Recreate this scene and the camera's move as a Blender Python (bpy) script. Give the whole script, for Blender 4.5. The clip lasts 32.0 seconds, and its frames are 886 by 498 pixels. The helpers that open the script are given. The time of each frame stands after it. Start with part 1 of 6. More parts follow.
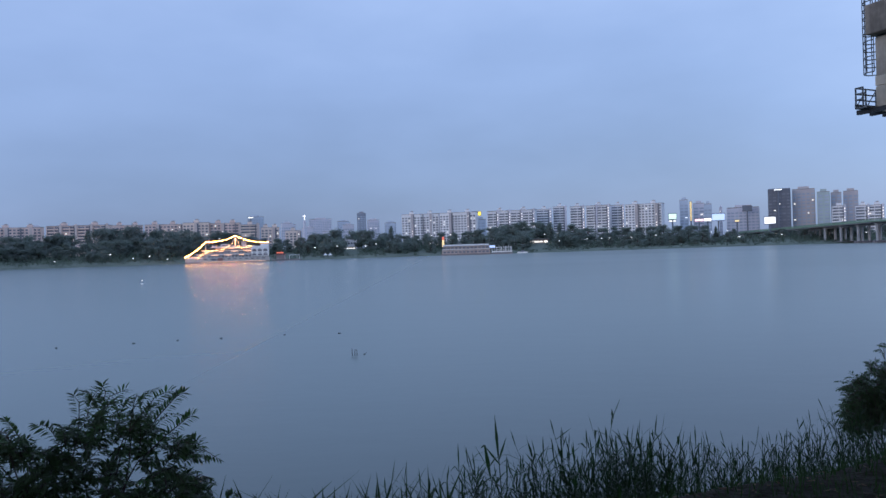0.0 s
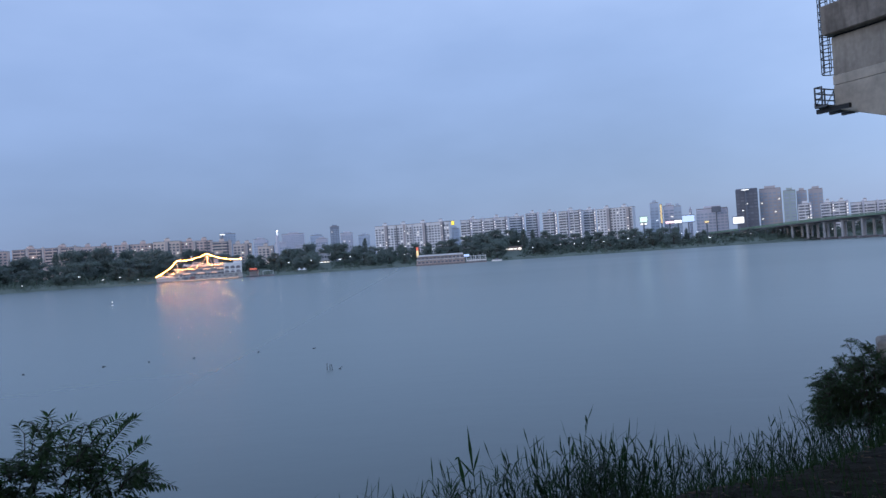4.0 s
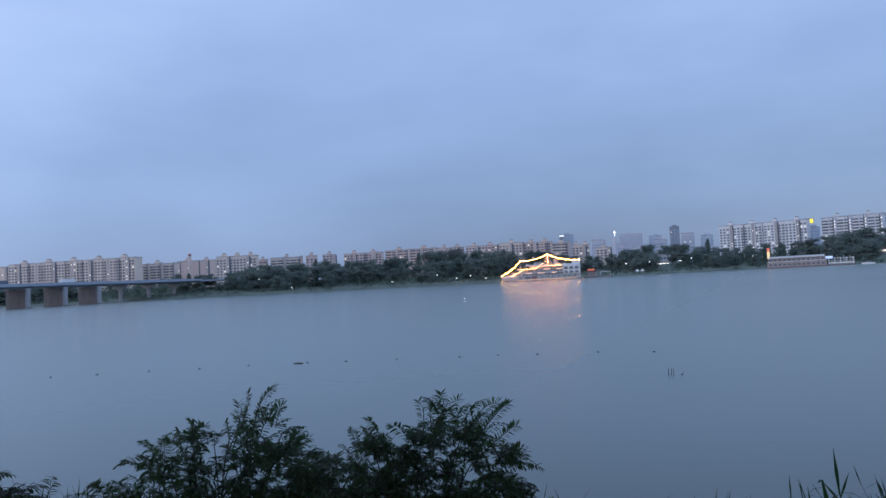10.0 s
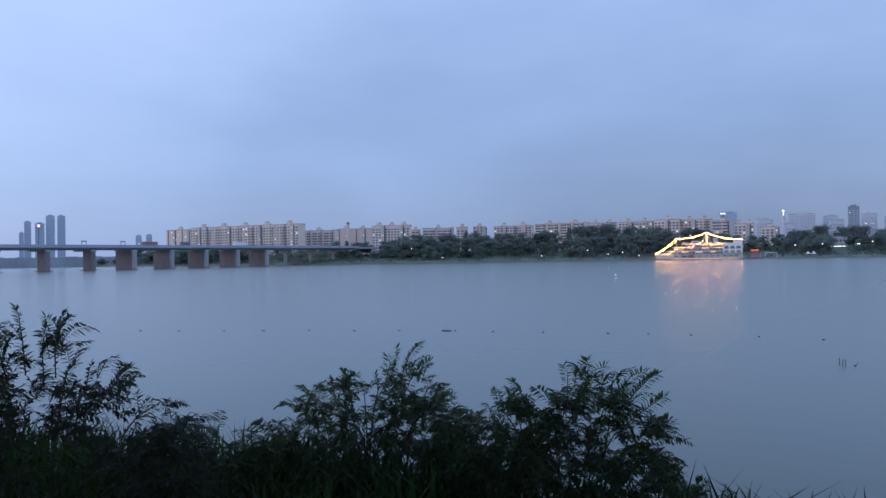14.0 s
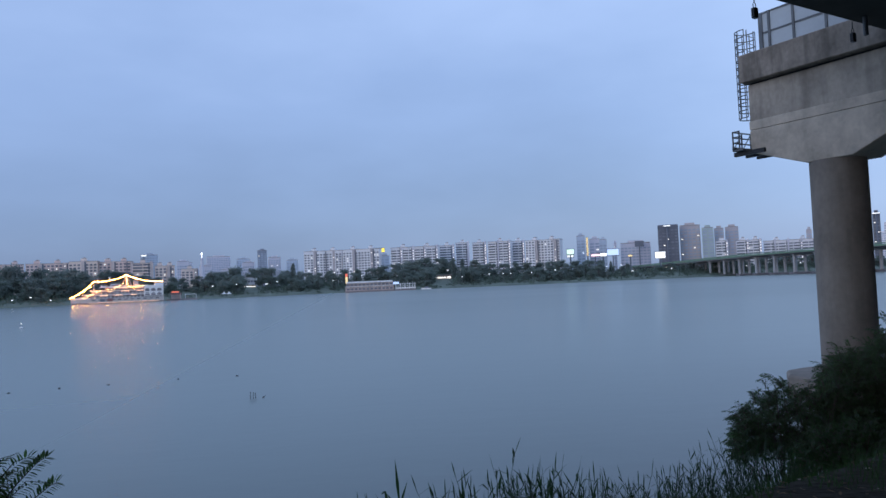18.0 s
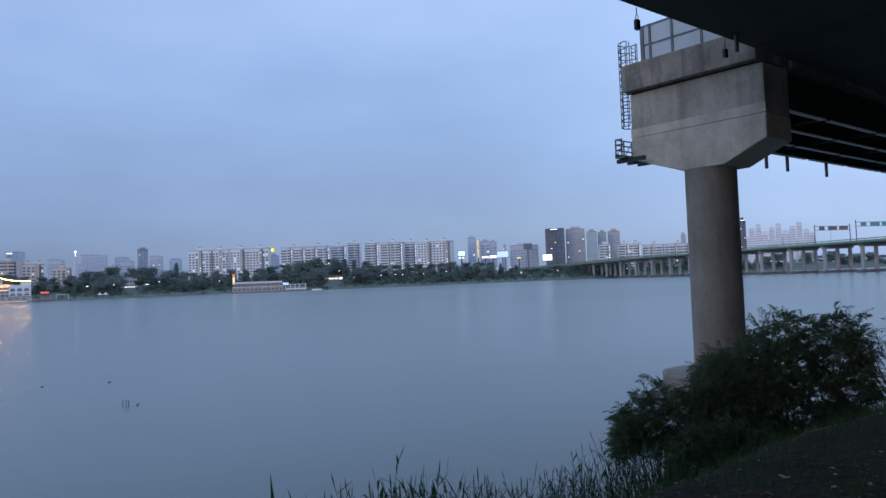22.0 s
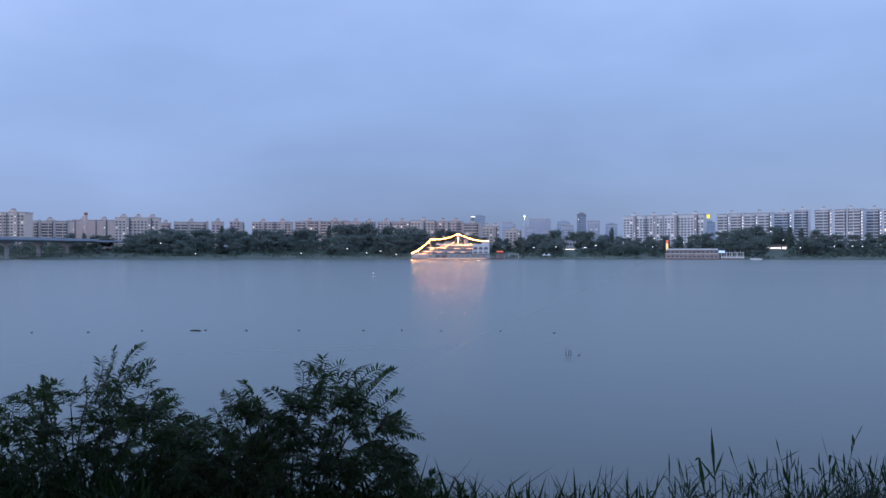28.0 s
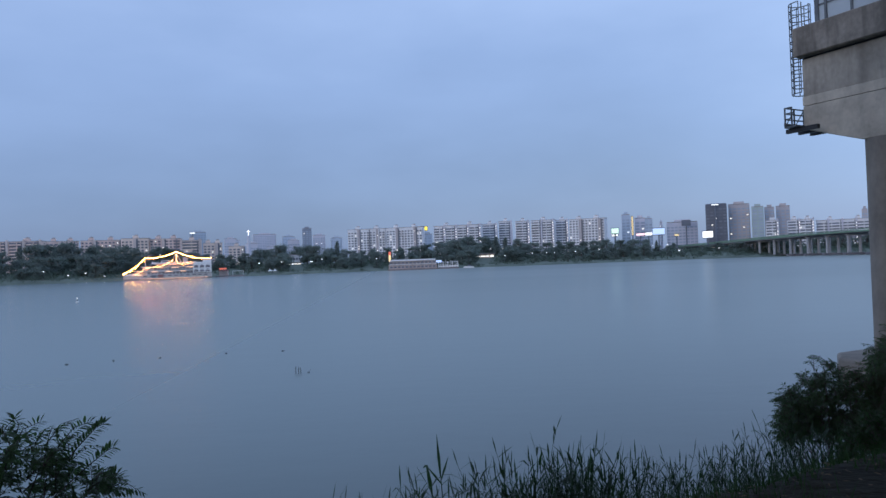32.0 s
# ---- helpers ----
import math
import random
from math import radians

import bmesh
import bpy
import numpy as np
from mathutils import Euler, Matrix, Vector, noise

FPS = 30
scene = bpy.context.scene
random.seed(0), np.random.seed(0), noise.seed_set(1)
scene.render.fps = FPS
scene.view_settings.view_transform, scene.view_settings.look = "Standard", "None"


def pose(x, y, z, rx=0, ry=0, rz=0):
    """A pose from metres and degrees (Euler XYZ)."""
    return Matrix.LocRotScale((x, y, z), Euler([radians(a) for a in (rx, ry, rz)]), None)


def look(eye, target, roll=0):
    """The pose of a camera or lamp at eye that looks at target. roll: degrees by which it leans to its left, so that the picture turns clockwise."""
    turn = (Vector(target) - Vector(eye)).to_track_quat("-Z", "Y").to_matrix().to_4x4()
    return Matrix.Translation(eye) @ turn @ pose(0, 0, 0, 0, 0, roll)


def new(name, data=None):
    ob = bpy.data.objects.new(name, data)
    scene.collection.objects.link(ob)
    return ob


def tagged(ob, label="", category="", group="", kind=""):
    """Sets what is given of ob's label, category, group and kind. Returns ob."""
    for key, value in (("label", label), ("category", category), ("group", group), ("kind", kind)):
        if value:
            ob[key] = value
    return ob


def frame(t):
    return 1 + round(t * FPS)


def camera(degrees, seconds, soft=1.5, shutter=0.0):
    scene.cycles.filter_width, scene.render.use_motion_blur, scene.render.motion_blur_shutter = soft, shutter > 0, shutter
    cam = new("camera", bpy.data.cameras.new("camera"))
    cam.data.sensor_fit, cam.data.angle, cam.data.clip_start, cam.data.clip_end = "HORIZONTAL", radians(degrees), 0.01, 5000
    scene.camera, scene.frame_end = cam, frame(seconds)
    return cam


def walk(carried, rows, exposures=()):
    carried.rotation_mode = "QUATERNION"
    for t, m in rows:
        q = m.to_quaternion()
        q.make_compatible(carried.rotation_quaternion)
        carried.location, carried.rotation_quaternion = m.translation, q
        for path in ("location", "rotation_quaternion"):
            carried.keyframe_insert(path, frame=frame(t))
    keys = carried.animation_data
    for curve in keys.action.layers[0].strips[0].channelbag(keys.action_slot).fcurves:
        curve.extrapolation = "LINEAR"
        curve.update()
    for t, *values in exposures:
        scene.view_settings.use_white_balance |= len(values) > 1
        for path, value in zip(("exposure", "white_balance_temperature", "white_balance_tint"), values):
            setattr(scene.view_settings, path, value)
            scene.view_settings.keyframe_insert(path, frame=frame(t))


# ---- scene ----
cam = camera(62.27, 32.0)
EYE = 4.6

# seconds, x, y, height over the eye level, pitch, roll, yaw
PATH = [
    (0.0, -0.093, -0.029, -0.017, 0.043, 1.721, -0.000),
    (0.5, -0.121, -0.126, -0.046, 1.300, 2.173, -1.142),
    (1.0, -0.136, -0.139, -0.070, 1.189, 2.909, -1.322),
    (1.5, -0.117, -0.121, -0.076, 0.947, 3.189, -0.546),
    (2.0, -0.109, -0.083, -0.074, 0.953, 4.552, -1.158),
    (2.5, -0.099, -0.082, -0.074, -0.646, 3.742, -0.909),
    (4.5, 0.048, 0.087, 0.003, 1.129, 4.023, -2.718),
    (5.0, 0.069, 0.095, 0.014, 1.274, 4.085, -3.957),
    (5.5, 0.070, 0.095, 0.036, 1.704, 3.306, -5.454),
    (6.0, 0.058, 0.122, 0.009, 1.929, 3.499, -5.803),
    (6.5, 0.052, 0.154, 0.021, 2.083, 3.609, -5.871),
    (7.0, 0.037, 0.137, 0.019, 1.645, 3.319, -3.897),
    (7.5, 0.013, 0.063, -0.015, 1.133, 2.678, -2.266),
    (8.0, -0.020, -0.064, -0.009, 1.458, 2.577, 1.085),
    (8.5, -0.037, -0.119, -0.013, 2.324, 3.273, 8.824),
    (9.0, -0.039, -0.160, 0.003, 2.489, 3.064, 14.215),
    (9.5, -0.029, -0.210, -0.005, 1.998, 3.243, 18.226),
    (10.0, -0.040, -0.255, 0.021, 2.349, 2.982, 23.969),
    (10.5, -0.037, -0.226, 0.009, 2.541, 3.152, 28.851),
    (11.0, -0.021, -0.219, 0.014, 1.861, 2.828, 30.601),
    (11.5, 0.005, -0.229, 0.021, 2.028, 2.696, 33.410),
    (12.0, 0.017, -0.249, 0.028, 1.891, 2.662, 35.246),
    (12.5, -0.015, -0.276, 0.020, 1.664, 2.592, 36.273),
    (13.0, -0.070, -0.310, 0.027, 1.399, 1.539, 36.633),
    (13.5, -0.038, -0.270, -0.015, 0.975, 1.213, 37.126),
    (15.5, -0.107, -0.149, -0.080, 0.217, 0.188, 20.442),
    (16.0, -0.113, -0.120, -0.026, 0.489, 1.142, 14.843),
    (16.5, -0.062, -0.137, -0.037, 0.299, 1.039, 9.622),
    (17.0, -0.033, -0.149, 0.028, 0.266, 1.873, 3.257),
    (17.5, -0.012, -0.083, 0.027, 1.946, 1.558, -3.503),
    (18.0, -0.022, 0.063, 0.031, 2.617, 2.399, -7.495),
    (18.5, 0.003, 0.141, 0.015, 2.374, 3.373, -8.758),
    (19.0, 0.033, 0.148, 0.026, 2.449, 2.924, -9.590),
    (19.5, 0.026, 0.142, 0.042, 2.800, 2.956, -10.855),
    (20.0, 0.033, 0.182, 0.039, 2.862, 2.408, -13.570),
    (20.5, 0.085, 0.262, 0.036, 2.077, 2.542, -13.668),
    (21.0, 0.115, 0.292, 0.048, 2.255, 2.534, -13.110),
    (21.5, 0.138, 0.290, 0.048, 2.815, 2.442, -15.256),
    (22.0, 0.143, 0.366, 0.044, 2.365, 2.176, -15.914),
    (22.5, 0.128, 0.340, 0.046, 2.693, 3.210, -14.668),
    (23.0, 0.101, 0.282, 0.085, 4.811, 1.481, -15.001),
    (23.5, 0.059, 0.274, 0.033, 2.414, 1.922, -12.367),
    (24.0, 0.034, 0.171, 0.006, 0.406, 2.423, -7.379),
    (24.5, 0.007, 0.081, -0.018, -0.577, 1.360, -5.085),
    (25.0, -0.013, 0.062, -0.059, -0.753, 1.537, -4.005),
    (25.5, -0.012, 0.079, -0.039, -0.325, 1.798, -3.587),
    (26.0, 0.022, 0.085, -0.071, 0.453, 1.319, 0.929),
    (26.5, -0.037, 0.035, -0.087, 0.496, 1.582, 8.219),
    (28.5, 0.000, -0.021, -0.070, 0.280, -0.001, 17.548),
    (29.0, -0.014, -0.032, -0.079, 0.210, 0.742, 17.535),
    (29.5, -0.018, -0.013, -0.064, 0.014, 0.448, 13.988),
    (30.0, -0.072, 0.019, -0.038, 0.366, -0.159, 12.665),
    (30.5, 0.022, 0.019, -0.050, 0.296, 0.436, 6.109),
    (31.0, 0.088, 0.046, -0.069, 0.508, 0.489, 1.291),
    (31.5, 0.035, 0.013, 0.005, 0.872, 1.695, -0.926),
    (32.0, -0.016, 0.019, 0.020, 1.067, 2.039, -4.158),
]
EXPOSURES = [(0.0, 0.08, 6500, 10), (6.0, 0.08, 6500, 9), (9.0, 0.0, 6500, 8), (11.0, 0.06, 6500, 9), (13.0, 0.08, 6500, 10), (17.0, 0.08, 6500, 10), (19.0, 0.08, 6500, 7), (22.0, 0.08, 6500, 8),
             (23.0, 0.0, 6450, 14), (24.0, 0.08, 6500, 9), (25.0, 0.12, 6500, 7), (26.5, 0.1, 6500, 9), (28.5, 0.08, 6300, 13), (30.0, 0.08, 6300, 13), (31.0, 0.03, 6450, 10), (32.0, 0.02, 6500, 8)]
walk(cam, [(t, pose(x, y, EYE + z, 90 + p, r, w)) for t, x, y, z, p, r, w in PATH], EXPOSURES)

# ---- world and sun ----
world = bpy.data.worlds.new("dusk_sky")
world.use_nodes = True
scene.world = world
SUN_EL, SUN_AZ = 9.0, 232.0     # degrees; azimuth clockwise from +y


def sky_nodes():
    nt = world.node_tree
    nt.nodes.clear()
    N, L = nt.nodes.new, nt.links.new
    co = N("ShaderNodeTexCoord")
    sky = N("ShaderNodeTexSky")
    sky.sky_type = "NISHITA"
    sky.sun_disc = False
    sky.sun_elevation, sky.sun_rotation = radians(SUN_EL), radians(SUN_AZ)
    mp = N("ShaderNodeMapping")
    mp.inputs["Scale"].default_value = (1.0, 1.0, 2.6)
    mp.inputs["Location"].default_value = (0.35, 0.1, 0.2)
    L(co.outputs["Generated"], mp.inputs["Vector"])
    n1 = N("ShaderNodeTexNoise")
    n1.inputs["Scale"].default_value, n1.inputs["Detail"].default_value, n1.inputs["Roughness"].default_value = 2.1, 5, 0.5
    L(mp.outputs[0], n1.inputs["Vector"])
    # lift with height: the cloud sheet is brighter overhead than at the skyline
    sep = N("ShaderNodeSeparateXYZ")
    L(co.outputs["Generated"], sep.inputs[0])
    up = N("ShaderNodeMapRange")
    up.inputs[1].default_value, up.inputs[2].default_value, up.inputs[3].default_value, up.inputs[4].default_value = 0.0, 0.32, 0.715, 1.17
    L(sep.outputs["Z"], up.inputs[0])
    # a darker bank of cloud hangs over the middle of the far shore
    side = N("ShaderNodeVectorMath")
    side.operation = "DOT_PRODUCT"
    side.inputs[1].default_value = (0.21, -0.98, 0.0)
    L(co.outputs["Generated"], side.inputs[0])
    a = N("ShaderNodeMath"); a.operation = "MULTIPLY_ADD"
    a.inputs[1].default_value = 0.6
    L(n1.outputs["Fac"], a.inputs[0]); L(up.outputs[0], a.inputs[2])
    b = N("ShaderNodeMath"); b.operation = "MULTIPLY_ADD"
    b.inputs[1].default_value = 0.95
    L(side.outputs["Value"], b.inputs[0]); L(a.outputs[0], b.inputs[2])
    ramp = N("ShaderNodeValToRGB")
    e = ramp.color_ramp.elements
    e[0].position, e[0].color = 0.06, (0.143, 0.222, 0.418, 1)
    e[1].position, e[1].color = 0.85, (0.42, 0.57, 0.93, 1)
    m = e.new(0.5); m.color = (0.269, 0.394, 0.70, 1)
    L(b.outputs[0], ramp.inputs[0])
    mix = N("ShaderNodeMixRGB"); mix.blend_type = "ADD"
    mix.inputs[0].default_value = 0.02
    L(ramp.outputs[0], mix.inputs[1]); L(sky.outputs[0], mix.inputs[2])
    bg = N("ShaderNodeBackground")
    bg.inputs["Strength"].default_value = 1.0
    L(mix.outputs[0], bg.inputs[0])
    out = N("ShaderNodeOutputWorld")
    L(bg.outputs[0], out.inputs[0])


sky_nodes()
sun_data = bpy.data.lights.new("evening_sun", "SUN")
sun_data.energy, sun_data.angle, sun_data.color = 0.5, radians(40), (1.0, 0.87, 0.80)
sun = new("evening_sun", sun_data)
sun.matrix_world = look((0, 0, 60), (-math.sin(radians(SUN_AZ)) * 100, -math.cos(radians(SUN_AZ)) * 100, 60 - 100 * math.tan(radians(SUN_EL))))


# ---- materials ----
def mat(name, col, rough=0.7, metal=0.0, var=0.25, scale=1.0, fine=12.0, bump=0.0, spec=0.4, streak=1.0, rand=0.0, island=0.0, dark=None, drip=0.0):
    """A Principled surface with stains at two scales, relief and a random shift from piece to piece."""
    m = bpy.data.materials.new(name)
    m.use_nodes = True
    nt = m.node_tree
    N, L = nt.nodes.new, nt.links.new
    p = nt.nodes["Principled BSDF"]
    p.inputs["Roughness"].default_value, p.inputs["Metallic"].default_value = rough, metal
    p.inputs["Specular IOR Level"].default_value = spec
    co = N("ShaderNodeTexCoord")
    mp = N("ShaderNodeMapping")
    mp.inputs["Scale"].default_value = (1, 1, 1 / streak)
    L(co.outputs["Object"], mp.inputs[0])
    big, small = N("ShaderNodeTexNoise"), N("ShaderNodeTexNoise")
    big.inputs["Scale"].default_value, big.inputs["Detail"].default_value = scale, 6
    small.inputs["Scale"].default_value, small.inputs["Detail"].default_value = scale * fine, 4
    L(mp.outputs[0], big.inputs[0]); L(mp.outputs[0], small.inputs[0])
    add = N("ShaderNodeMath"); add.operation = "MULTIPLY_ADD"
    add.inputs[1].default_value = 0.4
    L(small.outputs["Fac"], add.inputs[0]); L(big.outputs["Fac"], add.inputs[2])
    last = add
    if rand:
        info = N("ShaderNodeObjectInfo")
        r = N("ShaderNodeMath"); r.operation = "MULTIPLY_ADD"
        r.inputs[1].default_value = rand
        L(info.outputs["Random"], r.inputs[0]); L(last.outputs[0], r.inputs[2])
        last = r
    if island:
        geo = N("ShaderNodeNewGeometry")
        r = N("ShaderNodeMath"); r.operation = "MULTIPLY_ADD"
        r.inputs[1].default_value = island
        L(geo.outputs["Random Per Island"], r.inputs[0]); L(last.outputs[0], r.inputs[2])
        last = r
    mid = 0.7 + (rand + island) * 0.5
    rng = N("ShaderNodeMapRange")
    rng.inputs[1].default_value, rng.inputs[2].default_value = mid - 0.35 - (rand + island) * 0.4, mid + 0.35 + (rand + island) * 0.4
    L(last.outputs[0], rng.inputs[0])
    mix = N("ShaderNodeMixRGB")
    lo = dark or tuple(c * (1 - var) for c in col)
    mix.inputs[1].default_value = (*lo, 1)
    mix.inputs[2].default_value = (*[min(1, c * (1 + var)) for c in col], 1)
    L(rng.outputs[0], mix.inputs[0])
    col_out = mix.outputs[0]
    if drip:        # rain runs down the face in dark streaks
        mp2 = N("ShaderNodeMapping")
        mp2.inputs["Scale"].default_value = (2.6, 2.6, 0.35)
        L(co.outputs["Object"], mp2.inputs[0])
        dn = N("ShaderNodeTexNoise")
        dn.inputs["Scale"].default_value, dn.inputs["Detail"].default_value = 1.0, 5
        L(mp2.outputs[0], dn.inputs[0])
        dr = N("ShaderNodeMapRange")
        dr.inputs[1].default_value, dr.inputs[2].default_value = 0.48, 0.66
        dr.inputs[3].default_value, dr.inputs[4].default_value = 0.0, drip
        L(dn.outputs["Fac"], dr.inputs[0])
        dm = N("ShaderNodeMixRGB")
        dm.inputs[2].default_value = (*[c * 0.3 for c in col], 1)
        L(dr.outputs[0], dm.inputs[0]); L(col_out, dm.inputs[1])
        col_out = dm.outputs[0]
    L(col_out, p.inputs["Base Color"])
    if bump:
        b = N("ShaderNodeBump")
        b.inputs["Strength"].default_value, b.inputs["Distance"].default_value = min(1.0, bump), 0.02 * max(1.0, bump)
        L(small.outputs["Fac"], b.inputs["Height"]); L(b.outputs[0], p.inputs["Normal"])
    return m


def leafy(m, share=0.4, tint=(1.0, 1.5, 0.7)):
    """Lets daylight through thin leaves."""
    nt = m.node_tree
    N, L = nt.nodes.new, nt.links.new
    p, out = nt.nodes["Principled BSDF"], nt.nodes["Material Output"]
    src = p.inputs["Base Color"].links[0].from_socket
    tr = N("ShaderNodeBsdfTranslucent")
    warm = N("ShaderNodeMixRGB"); warm.blend_type = "MULTIPLY"
    warm.inputs[0].default_value = 1.0
    warm.inputs[2].default_value = (*tint, 1)
    L(src, warm.inputs[1]); L(warm.outputs[0], tr.inputs[0])
    mix = N("ShaderNodeMixShader")
    mix.inputs[0].default_value = share
    L(p.outputs[0], mix.inputs[1]); L(tr.outputs[0], mix.inputs[2]); L(mix.outputs[0], out.inputs[0])
    return m


def glow(name, col, strength):
    m = bpy.data.materials.new(name)
    m.use_nodes = True
    p = m.node_tree.nodes["Principled BSDF"]
    p.inputs["Base Color"].default_value = (*col, 1)
    p.inputs["Emission Color"].default_value = (*col, 1)
    p.inputs["Emission Strength"].default_value = strength
    return m


def water_material():
    """River water: wind-ruffled facets over most of it, with calm slicks between that mirror the lights."""
    m = bpy.data.materials.new("river_water")
    m.use_nodes = True
    nt = m.node_tree
    N, L = nt.nodes.new, nt.links.new
    out = nt.nodes["Material Output"]
    co = N("ShaderNodeTexCoord")
    h = None
    for sc, st, d, rz in ((0.22, 1.8, 0.022, 0.35), (0.9, 1.6, 0.006, 0.5), (2.6, 1.5, 0.002, 0.2)):
        mp = N("ShaderNodeMapping")
        mp.inputs["Scale"].default_value = (sc / st, sc, sc)
        mp.inputs["Rotation"].default_value = (0, 0, rz)
        mp.inputs["Location"].default_value = (531.37, 817.61, 3.43)
        L(co.outputs["Object"], mp.inputs[0])
        n = N("ShaderNodeTexNoise")
        n.inputs["Scale"].default_value, n.inputs["Detail"].default_value = 1.0, 3
        L(mp.outputs[0], n.inputs[0])
        b = N("ShaderNodeBump")
        b.inputs["Strength"].default_value, b.inputs["Distance"].default_value = 1.0, d
        L(n.outputs["Fac"], b.inputs["Height"])
        if h:
            L(h.outputs[0], b.inputs["Normal"])
        h = b
    lobes = []
    for rough in (0.30, 0.135):
        p = nt.nodes["Principled BSDF"] if not lobes else N("ShaderNodeBsdfPrincipled")
        p.inputs["Base Color"].default_value = (0.150, 0.190, 0.175, 1)
        p.inputs["IOR"].default_value = 1.36
        p.inputs["Roughness"].default_value = rough
        lobes.append(p)
    L(h.outputs[0], lobes[0].inputs["Normal"])
    # the wind ruffles the downstream reach more than the sheltered upstream one
    sep = N("ShaderNodeSeparateXYZ")
    L(co.outputs["Object"], sep.inputs[0])
    wind = N("ShaderNodeMapRange")
    wind.interpolation_type = "SMOOTHSTEP"
    wind.inputs[1].default_value, wind.inputs[2].default_value, wind.inputs[3].default_value, wind.inputs[4].default_value = -160.0, 120.0, 0.21, 0.325
    L(sep.outputs["X"], wind.inputs[0]); L(wind.outputs[0], lobes[0].inputs["Roughness"])
    # slicks drift in long bands across the river
    mp = N("ShaderNodeMapping")
    mp.inputs["Scale"].default_value = (0.003, 0.008, 1.0)
    mp.inputs["Location"].default_value = (53.37, 81.61, 3.43)
    L(co.outputs["Object"], mp.inputs[0])
    band = N("ShaderNodeTexNoise")
    band.inputs["Scale"].default_value, band.inputs["Detail"].default_value = 1.0, 4
    L(mp.outputs[0], band.inputs[0])
    share = N("ShaderNodeMapRange")
    share.inputs[1].default_value, share.inputs[2].default_value, share.inputs[3].default_value, share.inputs[4].default_value = 0.3, 0.7, 0.16, 0.26
    L(band.outputs["Fac"], share.inputs[0])
    mix = N("ShaderNodeMixShader")
    L(share.outputs[0], mix.inputs[0]); L(lobes[0].outputs[0], mix.inputs[1]); L(lobes[1].outputs[0], mix.inputs[2])
    L(mix.outputs[0], out.inputs[0])
    return m


